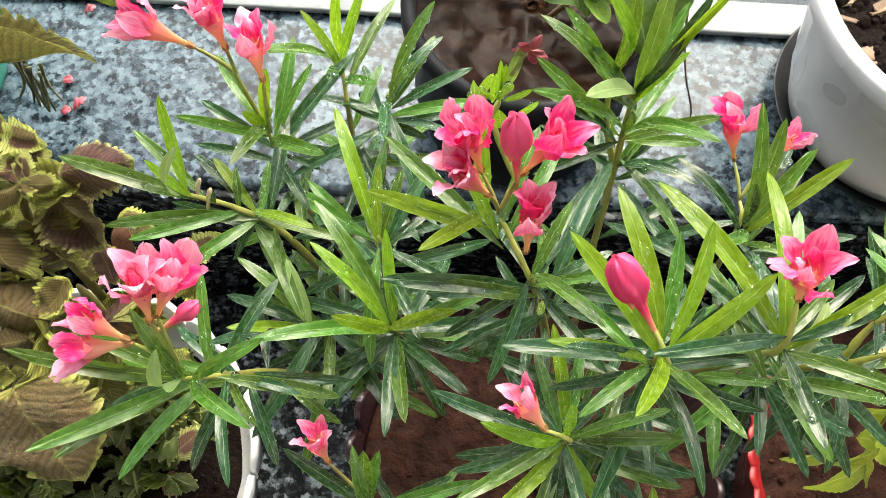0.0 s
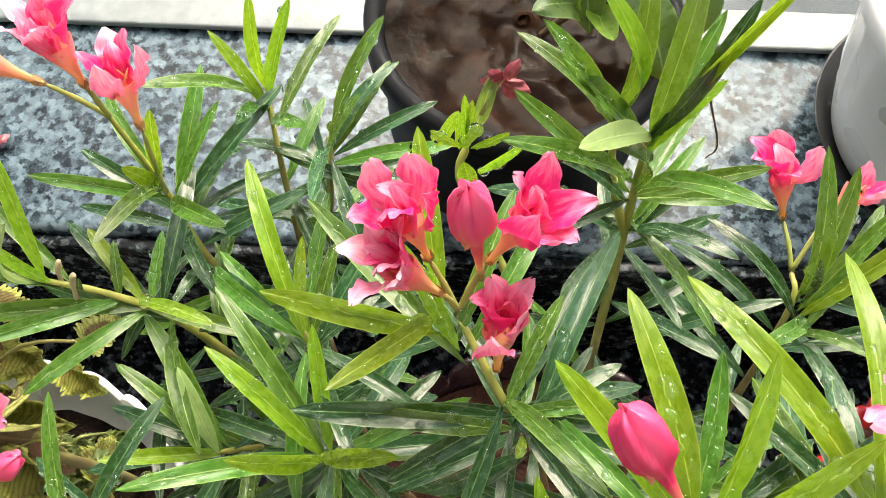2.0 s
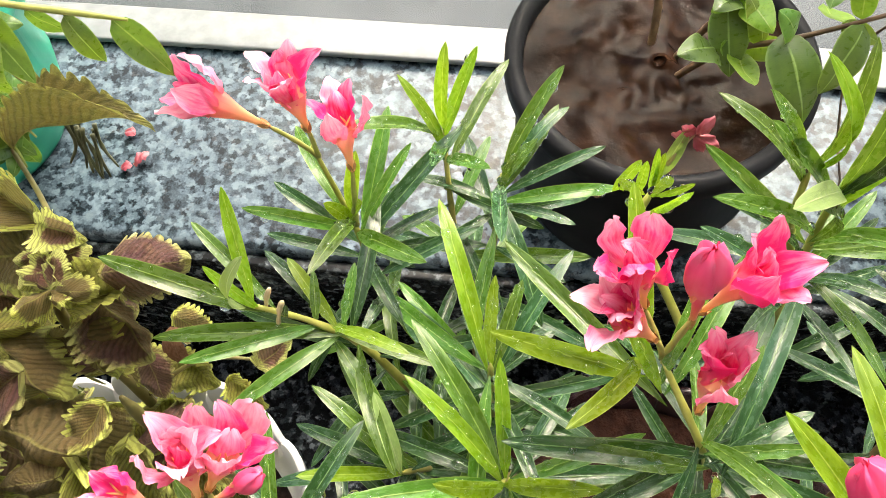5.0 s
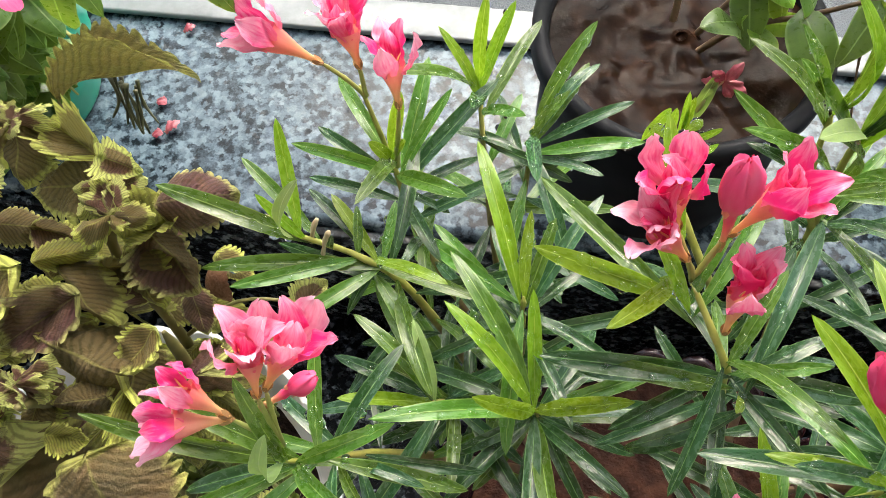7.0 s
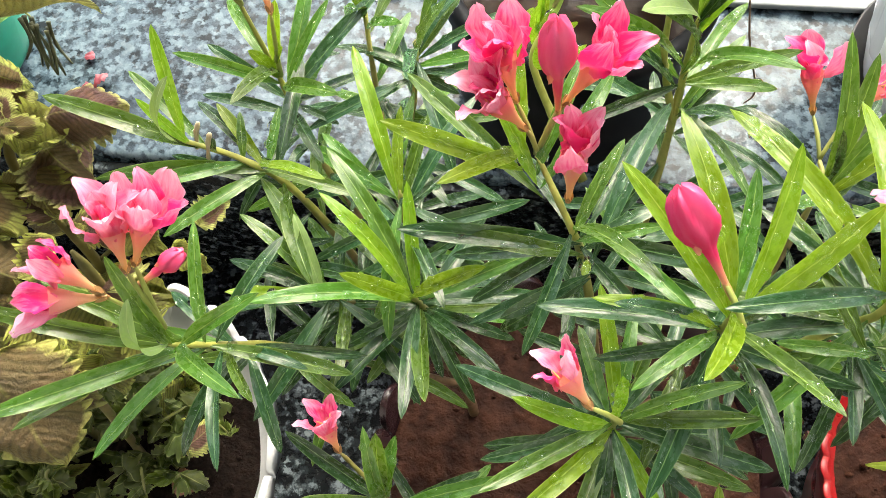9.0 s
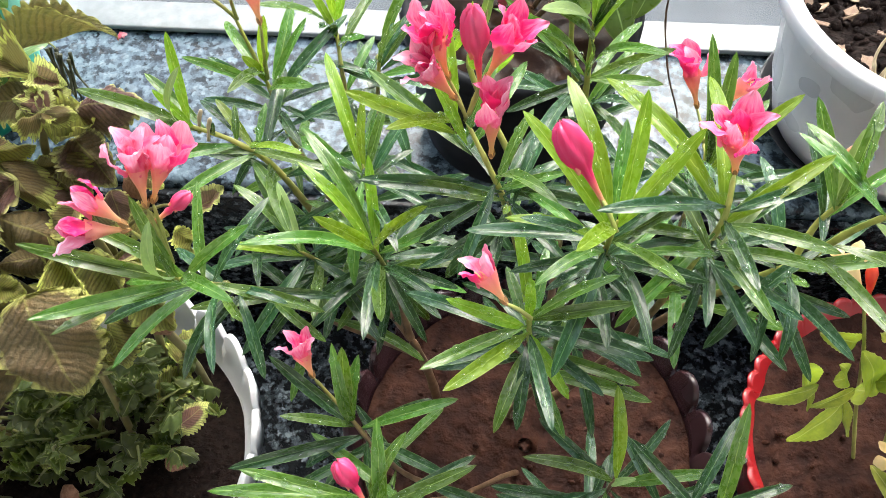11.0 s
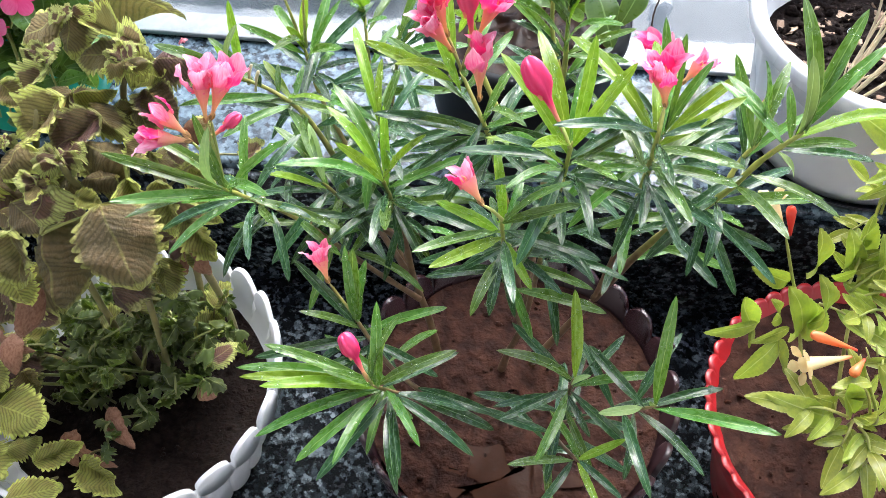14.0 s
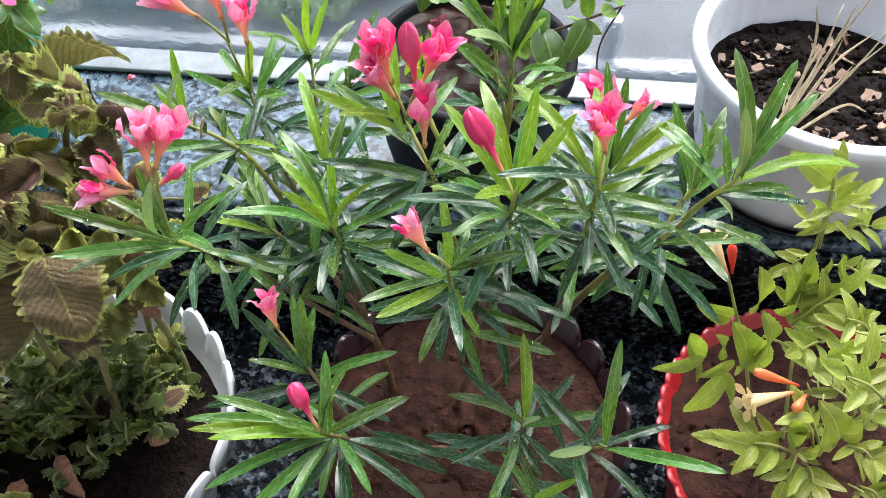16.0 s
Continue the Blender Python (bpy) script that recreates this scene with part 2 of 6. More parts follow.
def mottled(name, c1, c2, scale, rough, bump_s=0.3, dist=0.002, spec=0.5, c3=None, coat=0.0):
    m, n, l, b = material(name, rough)
    v = coords(n, l, "Object")
    big, fine = noise_at(n, l, v, scale * 0.15, 3.0), noise_at(n, l, v, scale, 6.0)
    col = mix(n, l, ramp(n, l, fine, (0.35, (0, 0, 0)), (0.65, (1, 1, 1))), c1, c2)
    col = mix(n, l, maths(n, l, "MULTIPLY", ramp(n, l, big, (0.4, (0, 0, 0)), (0.65, (1, 1, 1))), 0.55), col, c3 or tuple(0.6 * x for x in c1))
    l.new(col, b.inputs["Base Color"])
    b.inputs["Specular IOR Level"].default_value = spec
    b.inputs["Coat Weight"].default_value = coat
    b.inputs["Coat Roughness"].default_value = 0.05
    l.new(ramp(n, l, big, (0.35, (rough * 0.7,) * 3), (0.7, (min(1, rough * 1.3),) * 3)), b.inputs["Roughness"])
    bump(n, l, b, fine, bump_s, dist)
    return m


def granite_material(name="granite", ground=0.0):
    """Polished granite under a water film: irregular pale, blue-grey and black crystals; ground above 0 puts shade into
    the colour.
    """
    m, n, l, b = material(name, 0.16)
    b.inputs["Coat Weight"].default_value, b.inputs["Coat Roughness"].default_value, b.inputs["Coat IOR"].default_value = 0.1, 0.15, 1.4
    v = coords(n, l, "Object")
    warp = n.new("ShaderNodeTexNoise")
    warp.inputs["Scale"].default_value, warp.inputs["Detail"].default_value = 170.0, 2.0
    l.new(v, warp.inputs["Vector"])
    add = n.new("ShaderNodeMixRGB")
    add.blend_type = "LINEAR_LIGHT"
    add.inputs["Fac"].default_value = 0.006
    l.new(v, add.inputs["Color1"])
    l.new(warp.outputs["Color"], add.inputs["Color2"])
    cell = n.new("ShaderNodeTexVoronoi")
    cell.feature, cell.inputs["Scale"].default_value = "SMOOTH_F1", 145.0
    cell.inputs["Smoothness"].default_value = 0.75
    l.new(add.outputs["Color"], cell.inputs["Vector"])
    sep = n.new("ShaderNodeSeparateColor")
    l.new(cell.outputs["Color"], sep.inputs["Color"])
    cloud, grain = noise_at(n, l, v, 38.0, 2.0), noise_at(n, l, v, 420.0, 2.0)
    f = maths(n, l, "ADD", maths(n, l, "MULTIPLY", sep.outputs["Red"], 0.5), maths(n, l, "ADD", maths(n, l, "MULTIPLY", cloud, 0.4), maths(n, l, "MULTIPLY", grain, 0.25)))
    # With ground set, darker stops stand in for the shade on the stone.
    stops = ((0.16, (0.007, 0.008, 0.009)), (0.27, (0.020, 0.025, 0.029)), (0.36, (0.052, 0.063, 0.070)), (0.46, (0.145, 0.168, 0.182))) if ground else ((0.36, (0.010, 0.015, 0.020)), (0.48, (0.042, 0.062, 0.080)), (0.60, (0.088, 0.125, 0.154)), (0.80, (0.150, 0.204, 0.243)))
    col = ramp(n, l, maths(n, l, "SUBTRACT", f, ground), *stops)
    l.new(col, b.inputs["Base Color"])
    wet = noise_at(n, l, v, 90.0, 3.0)
    l.new(ramp(n, l, wet, (0.35, (0.04,) * 3), (0.62, (0.28,) * 3)), b.inputs["Roughness"])
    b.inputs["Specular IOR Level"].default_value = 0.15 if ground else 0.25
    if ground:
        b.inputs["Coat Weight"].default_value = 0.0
    bump(n, l, b, wet, 0.45, 0.0016)
    return m


GRANITE = granite_material()
# Same stone as the ledge, with the shade among the pots painted in.
SHADED_GRANITE = granite_material("shaded_granite", 0.335)
WHITE_STONE = mottled("white_stone", (0.175, 0.19, 0.20), (0.24, 0.257, 0.267), 60, 0.4, 0.2, 0.001, c3=(0.155, 0.172, 0.182))
WHITE_PLASTIC = mottled("white_plastic", (0.77, 0.79, 0.81), (0.81, 0.82, 0.83), 25, 0.35, 0.05, 0.0005, c3=(0.70, 0.70, 0.71))
RED_PLASTIC = mottled("red_plastic", (0.24, 0.006, 0.008), (0.29, 0.008, 0.010), 30, 0.38, 0.08, 0.0005, c3=(0.28, 0.008, 0.010))
BROWN_PLASTIC = mottled("brown_plastic", (0.016, 0.0065, 0.0080), (0.023, 0.0095, 0.011), 30, 0.3, 0.08, 0.0005)
BLACK_PLASTIC = mottled("black_plastic", (0.012, 0.013, 0.015), (0.016, 0.017, 0.019), 30, 0.5, 0.1, 0.0006, spec=0.07)
GREEN_PLASTIC = mottled("green_plastic", (0.008, 0.30, 0.19), (0.015, 0.36, 0.23), 30, 0.4, 0.05, 0.0005)
RED_SOIL = mottled("wet_red_soil", (0.016, 0.0060, 0.0042), (0.052, 0.021, 0.013), 55, 0.50, 1.0, 0.010, c3=(0.011, 0.0045, 0.0035), spec=0.05)
DARK_SOIL = mottled("dark_soil", (0.008, 0.005, 0.004), (0.024, 0.014, 0.011), 120, 0.85, 0.9, 0.008, spec=0.1)
MUD_WATER = mottled("muddy_water", (0.008, 0.004, 0.003), (0.024, 0.011, 0.006), 45, 0.16, 0.5, 0.003, spec=0.05)
PUDDLE = mottled("muddy_puddle", (0.035, 0.014, 0.008), (0.055, 0.023, 0.013), 24, 0.08, 0.6, 0.003, spec=0.045)
BARK = mottled("brown_stem", (0.095, 0.052, 0.026), (0.16, 0.095, 0.045), 160, 0.5, 0.5, 0.001, c3=(0.07, 0.042, 0.02))
def ageing_stem(name):
    """Shoot skin: brown bark on the old wood low down, green on the young growth higher up."""
    m, n, l, b = material(name, 0.45)
    v = coords(n, l, "Object")
    sep = n.new("ShaderNodeSeparateXYZ")
    l.new(v, sep.inputs["Vector"])
    fine, big = noise_at(n, l, v, 130.0, 5.0), noise_at(n, l, v, 22.0, 3.0)
    green = mix(n, l, ramp(n, l, fine, (0.35, (0, 0, 0)), (0.65, (1, 1, 1))), (0.25, 0.28, 0.045), (0.37, 0.38, 0.085))
    bark = mix(n, l, ramp(n, l, fine, (0.35, (0, 0, 0)), (0.65, (1, 1, 1))), (0.095, 0.055, 0.026), (0.17, 0.105, 0.05))
    age = maths(n, l, "ADD", sep.outputs["Z"], maths(n, l, "MULTIPLY", big, 0.12))
    l.new(mix(n, l, ramp(n, l, age, (0.52, (0, 0, 0)), (0.66, (1, 1, 1))), bark, green), b.inputs["Base Color"])
    bump(n, l, b, fine, 0.35, 0.0009)
    return m


OLEANDER_STEM = ageing_stem("oleander_stem")
GREEN_STEM = mottled("green_stem", (0.27, 0.32, 0.07), (0.36, 0.40, 0.11), 120, 0.45, 0.3, 0.0008, c3=(0.30, 0.22, 0.07))
COLEUS_STEM = mottled("coleus_stem", (0.15, 0.15, 0.045), (0.22, 0.20, 0.07), 90, 0.5, 0.3, 0.001, c3=(0.13, 0.09, 0.04))
DRY_STEM = mottled("dry_stem", (0.42, 0.34, 0.20), (0.52, 0.44, 0.28), 90, 0.7, 0.4, 0.001, c3=(0.30, 0.22, 0.13))
CHIP = mottled("bark_chip", (0.22, 0.12, 0.07), (0.52, 0.40, 0.29), 70, 0.75, 0.4, 0.001, c3=(0.24, 0.13, 0.08))
DRY_LEAF = mottled("withered_leaf", (0.20, 0.085, 0.045), (0.30, 0.15, 0.08), 80, 0.7, 0.5, 0.001)
# Plaster of the unseen wall and slab, kept pale to bounce light.
UNSEEN_PLASTER = mottled("unseen_plaster", (0.66, 0.66, 0.64), (0.74, 0.74, 0.72), 12, 0.85, 0.3, 0.003)


def glass_material():
    m, n, l, b = material("wet_glass", 0.08)
    b.inputs["Transmission Weight"].default_value = 0.88
    b.inputs["Base Color"].default_value = (0.90, 0.93, 0.93, 1)
    b.inputs["IOR"].default_value = 1.08
    v = coords(n, l, "Object")
    bump(n, l, b, noise_at(n, l, v, 70.0, 3.0), 0.25, 0.002)
    return m


GLASS = glass_material()


# ---- building helpers ----
def part(name, bm, mat, parent=None, label="", smooth=True):
    """Links a bmesh as one mesh object, under a thing or a part."""
    me = bpy.data.meshes.new(name)
    bm.to_mesh(me)
    bm.free()
    me.materials.append(mat)
    if smooth:
        me.shade_smooth()
    ob = new(name, me)
    if parent is not None:
        ob.parent = parent
        ob.matrix_parent_inverse = parent.matrix_basis.inverted()
    if label:
        ob["label"] = label
    return ob


def thing(name, place, label, category, group="", kind=""):
    ob = new(name)
    ob.empty_display_size = 0.02
    ob.location = place
    return tagged(ob, label, category, group, kind)


def placed(name, mesh, m, parent, label=""):
    """An object of its own on a shared mesh, at the world pose m."""
    ob = new(name, mesh)
    ob.parent = parent
    ob.matrix_parent_inverse = parent.matrix_basis.inverted()
    top = parent
    while top.parent:
        top = top.parent
    ob.matrix_basis = m
    if label:
        ob["label"] = label
    return ob


def smooth_line(pts, steps=6):
    """Catmull-Rom through the points."""
    p = [Vector(q) for q in pts]
    if len(p) < 3:
        return [p[0].lerp(p[-1], i / steps) for i in range(steps + 1)]
    p = [2 * p[0] - p[1], *p, 2 * p[-1] - p[-2]]
    out = []
    for i in range(1, len(p) - 2):
        a, b, c, d = p[i - 1:i + 3]
        for k in range(steps):
            t = k / steps
            out.append(0.5 * (2 * b + (c - a) * t + (2 * a - 5 * b + 4 * c - d) * t * t + (3 * b - a - 3 * c + d) * t ** 3))
    return [*out, p[-2]]


def tube(bm, line, r0, r1, sides=8, knots=0.0):
    """A tapered tube along a line, with slight knots."""
    rings = []
    n = len(line) - 1
    for i, p in enumerate(line):
        d = (line[min(i + 1, n)] - line[max(i - 1, 0)]).normalized()
        x = d.orthogonal().normalized() if i == 0 else (ax - d * ax.dot(d)).normalized()
        ax = x
        y = d.cross(x)
        r = r0 + (r1 - r0) * i / n
        r *= 0.45 if i == n else 1
        r *= 1 + knots * (1.0 if i % 4 == 0 else 0.0) + rng.uniform(-knots, knots) * 0.4
        rings.append([bm.verts.new(p + (x * math.cos(a) + y * math.sin(a)) * r) for a in (2 * math.pi * k / sides for k in range(sides))])
    for a, b in zip(rings, rings[1:]):
        for k in range(sides):
            bm.faces.new((a[k], a[(k + 1) % sides], b[(k + 1) % sides], b[k]))
    bm.faces.new(rings[0][::-1])
    bm.faces.new(rings[-1])
    return bm


def stem(name, pts, r0, r1, mat, parent, knots=0.1, steps=6, label=""):
    return part(name, tube(bmesh.new(), smooth_line(pts, steps), r0, r1, 8, knots), mat, parent, label)


def lathe(bm, profile, sides=72, wave=None):
    """Turns a profile of (radius, height); wave(angle, step) gives a change of (radius, height)."""
    rings = []
    for s, (r, z) in enumerate(profile):
        ring = []
        for k in range(sides):
            a = 2 * math.pi * k / sides
            dr, dz = wave(a, s) if wave else (0, 0)
            ring.append(bm.verts.new(((r + dr) * math.cos(a), (r + dr) * math.sin(a), z + dz)))
        rings.append(ring)
    for a, b in zip(rings, rings[1:]):
        for k in range(sides):
            bm.faces.new((a[k], a[(k + 1) % sides], b[(k + 1) % sides], b[k]))
    bm.faces.new(rings[0][::-1])
    if profile[-1][0] > 1e-4:
        bm.faces.new(rings[-1])
    return bm


def box(bm, lo, hi, bevel=0.0):
    r = bmesh.ops.create_cube(bm, size=1)
    for v in r["verts"]:
        v.co = Vector([lo[i] + (hi[i] - lo[i]) * (v.co[i] + 0.5) for i in range(3)])
    if bevel:
        bmesh.ops.bevel(bm, geom=list({e for v in r["verts"] for e in v.link_edges}), offset=bevel, segments=3, affect="EDGES", profile=0.5)
    return bm


def blade_mesh(name, mat, width, arch, fold, shape, rows=12, teeth=0, curl=0.0, cup=0.0, ratio=0.17, crinkle=0.0, blunt=False, ruffle=0.0):
    """A leaf or petal of length 1 along y, foot at the origin and tip at (0, 1, 0). shape(v) is the half width; arch lifts the middle,
    fold raises the sides, curl rolls them, teeth scallop the margin."""
    bm = bmesh.new()
    uv = bm.loops.layers.uv.new("UVMap")
    cols = (-1.0, -0.86, -0.6, -0.3, 0.0, 0.3, 0.6, 0.86, 1.0) if crinkle else (-1.0, -0.55, 0.0, 0.55, 1.0)
    grid = []
    for i in range(rows + 1):
        v = i / rows + (0.3 * (i / rows) * (1 - i / rows) * (i / rows) if blunt else 0)
        h = shape(v) * width
        line = []
        for c in cols:
            y = v
            if teeth and abs(c) >= 0.99 and 0 < i < rows:
                c *= 0.88 + 0.20 * abs(math.sin(math.pi * i / 4)) ** 0.7 if crinkle else 1.0 + (0.03 if i % 2 else -0.03)
            x = c * h
            if teeth and abs(c) > 0.87 and 0 < i < rows:
                y += 0 if crinkle else (0.007 if i % 2 else -0.006)
            z = 4 * arch * v * (1 - v) + (2 * fold * abs(c) * h - 2 * curl * c * c * h + cup * v * v * abs(c)) * ratio
            z += 0.04 * ratio * math.sin(9 * v + 3 * c)
            z += ruffle * math.sin(2 * math.pi * (3.4 * v + 0.5 * c) + 9 * ruffle * c) * c * c + 0.5 * ruffle * math.sin(11 * v + 4 * c)
            z += crinkle * math.sin(2 * math.pi * (5.5 * v - 1.6 * abs(c))) * min(1, 2.5 * abs(c)) * min(1, 4 * v)
            line.append((bm.verts.new((x, y, z)), (0.5 + 0.5 * max(-1, min(1, c)), v)))
        grid.append(line)
    for a, b in zip(grid, grid[1:]):
        for k in range(len(cols) - 1):
            q = (a[k], a[k + 1], b[k + 1], b[k])
            f = bm.faces.new([x[0] for x in q])
            for loop, x in zip(f.loops, q):
                loop[uv].uv = x[1]
    me = bpy.data.meshes.new(name)
    bm.to_mesh(me)
    bm.free()
    me.materials.append(mat)
    me.shade_smooth()
    return me


def lance(v):
    rise = math.sin(math.pi / 2 * min(1.0, v / 0.45)) ** 0.85
    return max(0.03, rise * (1 - max(0.0, (v - 0.55) / 0.45) ** 2.4) ** 0.6)


def ovate(v):
    return max(0.03, math.sin(math.pi * v ** 0.72) ** 0.65) if 0 < v < 0.995 else 0.03


def obovate(v):
    return (0.30 + 0.70 * math.sin(math.pi / 2 * min(1.0, v / 0.68))) * math.sqrt(max(0.04, 1 - max(0.0, (v - 0.66) / 0.35) ** 2))


def spoon(v):
    return max(0.12, math.sin(math.pi * min(1.0, 0.08 + 0.87 * v ** 1.15)) ** 0.9) if v < 0.97 else 0.2


LEAF_MESH = {}
for age in ("young", "mid", "old", "pale"):
    for k, (arch, fold) in enumerate(((-0.05, 0.22), (0.03, 0.16), (0.08, 0.12), (0.16, 0.1))):
        LEAF_MESH[age, k] = blade_mesh(age + "_leaf", LEAF[age], 0.5, arch, fold, lance, 16, blunt=True)


def along(base, tip, width, up=(0, 0, 1), twist=0.0):
    """The pose of a unit blade from base to tip, its face turned up."""
    b, t = Vector(base), Vector(tip)
    y = (t - b)
    n = y.length
    y.normalize()
    z = Vector(up) - y * Vector(up).dot(y)
    if z.length < 0.05:
        z = y.orthogonal()
    z.normalize()
    x = y.cross(z)
    m = Matrix((x, y, z)).transposed() @ Matrix.Rotation(radians(twist), 3, "Y")
    return Matrix.Translation(b) @ (m @ Matrix.Diagonal((width, n, n))).to_4x4()


def oleander_leaf(parent, base, tip, age="mid", width=0.0, arch=None, twist=None, up=(0, -0.25, 1)):
    length = (Vector(tip) - Vector(base)).length
    w = width or min(0.0108, 0.0038 + 0.071 * length) * rng.uniform(0.88, 1.1) * (1.1 if age == "pale" else 1.0)
    k = arch if arch is not None else rng.choice((1, 2, 2, 3))
    tw = twist if twist is not None else rng.uniform(-18, 18)
    m = along(base, tip, w, up, tw)
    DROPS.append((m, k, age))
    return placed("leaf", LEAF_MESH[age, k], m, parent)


# ---- the balcony edge: bench, raised ledge, white strip, glass, street ----
ground = part("ground", box(bmesh.new(), (-60, -60, -6.3), (60, 200, -6.0)), mottled("street", (0.13, 0.138, 0.142), (0.20, 0.21, 0.215), 1.6, 0.6, c3=(0.09, 0.105, 0.10)))
tagged(ground, "grey street ground far below the balcony", "ground", kind="structure")
# Floor takes the shaded granite copy: its darkness is in the colour.
bench = part("floor", box(bmesh.new(), (-6, -1.6, -0.25), (6, 0.585, 0.0)), SHADED_GRANITE)
tagged(bench, "wet polished granite shelf under the pots, shade in its colour", "floor", kind="structure")
ledge = part("ledge", box(bmesh.new(), (-6, 0.588, -0.25), (6, 0.902, 0.25), 0.008), GRANITE)
tagged(ledge, "raised wet speckled granite ledge along the railing", "ledge", kind="structure")
# Added sheet: the ledge front's shade drawn as a darker granite panel.
facing = part("baseboard", box(bmesh.new(), (-6, 0.574, 0.0), (6, 0.586, 0.236), 0.002), SHADED_GRANITE)
tagged(facing, "added granite panel on the ledge front, shade in its colour", "facing", kind="structure")
strip = part("window_sill", box(bmesh.new(), (-6, 0.844, 0.253), (6, 0.898, 0.262), 0.003), WHITE_STONE)
tagged(strip, "white stone strip at the foot of the glass", "sill", kind="structure")
pane = part("window_1", box(bmesh.new(), (-6, 0.94, 0.20), (6, 0.952, 1.25)), GLASS, smooth=False)
pane.visible_shadow = False
tagged(pane, "rain-wet glass balustrade pane", "glass", kind="structure")
# Unseen wall added behind the camera to bounce light and close the reflections.
unseen_wall = part("wall_south", box(bmesh.new(), (-6, -1.75, -6.0), (6, -1.6, 2.6)), UNSEEN_PLASTER)
# Unseen slab added overhead: cuts the sky light from above and behind.
unseen_slab = part("ceiling", box(bmesh.new(), (-6, -1.75, 2.6), (6, 0.1, 2.75)), UNSEEN_PLASTER)
tagged(unseen_slab, "unseen slab added overhead to block sky light", "ceiling", kind="structure")
tagged(unseen_wall, "unseen wall added behind the camera, pale to bounce light", "wall", kind="structure")


# ---- pots ----
def scalloped_pot(name, place, r, height, mat, n_tabs, soil_mat, label, soil_at, tab=0.02, flute=0.004):
    """Plastic pot with a rim of rounded overlapping tabs and a fluted side, filled with soil."""
    pot = thing(name, place, label, "flower pot")

    def wave(a, s):
        ph = abs(math.sin(n_tabs * a / 2))
        if s in (6, 7, 8, 9):
            return (0.004 * ph, tab * ph ** 0.36)
        return (flute * ph ** 0.6 if 0 < s < 6 else 0, 0)

    t = 0.004
    prof = [(r * 0.70, 0.0), (r * 0.72, 0.004), (r * 0.80, height * 0.35), (r * 0.915, height * 0.70), (r * 0.975, height * 0.84),
            (r, height - tab - 0.004), (r + 0.004, height - tab), (r + 0.003, height - tab + 0.0008), (r - t + 0.002, height - tab + 0.0008), (r - t + 0.001, height - tab), (r - t - 0.003, height - tab - 0.006), (r * 0.80, soil_at - 0.03), (r * 0.3, soil_at - 0.03)]
    part("body", lathe(bmesh.new(), prof, n_tabs * 16, wave), mat, pot).location = place
    soil_disc("soil", pot, place, r * (0.84 + 0.13 * soil_at / height), soil_at, soil_mat)
    return pot


def soil_disc(name, pot, place, r, z, mat, rough=0.009, label=""):
    bm = bmesh.new()
    rings, sides = 22, 64
    centre = bm.verts.new((0, 0, z))
    prev = None
    for i in range(1, rings + 1):
        ring = []
        for k in range(sides):
            a = 2 * math.pi * k / sides
            q = Vector((math.cos(a), math.sin(a), 0)) * r * i / rings
            h = noise.noise(q * 22 + Vector((place[0] * 9, 0, 0))) * rough + noise.noise(q * 70) * rough * 0.5
            ring.append(bm.verts.new((q.x, q.y, z + h)))
        for k in range(sides):
            if prev:
                bm.faces.new((prev[k], prev[(k + 1) % sides], ring[(k + 1) % sides], ring[k]))
            else:
                bm.faces.new((centre, ring[k], ring[(k + 1) % sides]))
        prev = ring
    for f in bm.faces:
        if f.normal.z < 0:
            f.normal_flip()
    ob = part(name, bm, mat, pot, label)
    ob.location = place
    return ob


scalloped_pot("flower_pot", (0.087, 0.287, 0), 0.19, 0.24, BROWN_PLASTIC, 25, RED_SOIL, "dark brown plastic pot with scalloped rim and wet red soil", 0.20, 0.038)
scalloped_pot("flower_pot", (0.51, 0.293, 0), 0.188, 0.23, RED_PLASTIC, 52, RED_SOIL, "red plastic pot with a finely scalloped rim and red soil", 0.213, 0.005, 0.0)
scalloped_pot("flower_pot", (-0.405, 0.262, 0), 0.19, 0.215, WHITE_PLASTIC, 23, DARK_SOIL, "white plastic pot with petal-shaped rim tabs, on the granite", 0.135, 0.042, 0.006)


def round_pot(place, r, h, mat, label, soil_mat, soil_at, lip=0.014, base=0.72, ribs=0):
    pot = thing("flower_pot", place, label, "flower pot")

    def wave(a, s):
        return (0.0025 * max(0.0, math.cos(ribs * a)) ** 3 if ribs and (1 < s < 4 or s in (10, 11)) else 0, 0)

    prof = [(r * base, 0), (r * (base + 0.02), 0.006), (r * (base + 0.1), h * 0.3), (r * 0.95 - lip * 0.6, h - 0.035), (r - lip * 0.6, h - 0.03), (r, h - 0.022),
            (r, h - 0.004), (r - 0.004, h), (r - lip, h), (r - lip - 0.004, h - 0.006), (r - lip - 0.006, h - 0.03), (r * (base + 0.08), h * 0.34), (r * 0.2, h * 0.33)]
    part("body", lathe(bmesh.new(), prof, 96, wave), mat, pot).location = place
    wall = r * (base + 0.1) + (r * 0.95 - lip * 0.6 - r * (base + 0.1)) * (soil_at - h * 0.3) / (h * 0.7 - 0.035)
    soil_disc("soil", pot, place, min(r - lip - 0.004, wall - 0.003), soil_at, soil_mat, 0.008)
    return pot


round_pot((0.535, 0.735, 0.259), 0.19, 0.211, WHITE_PLASTIC, "large round white plastic pot with dark soil and bark chips", DARK_SOIL, 0.132, base=0.71, ribs=30)
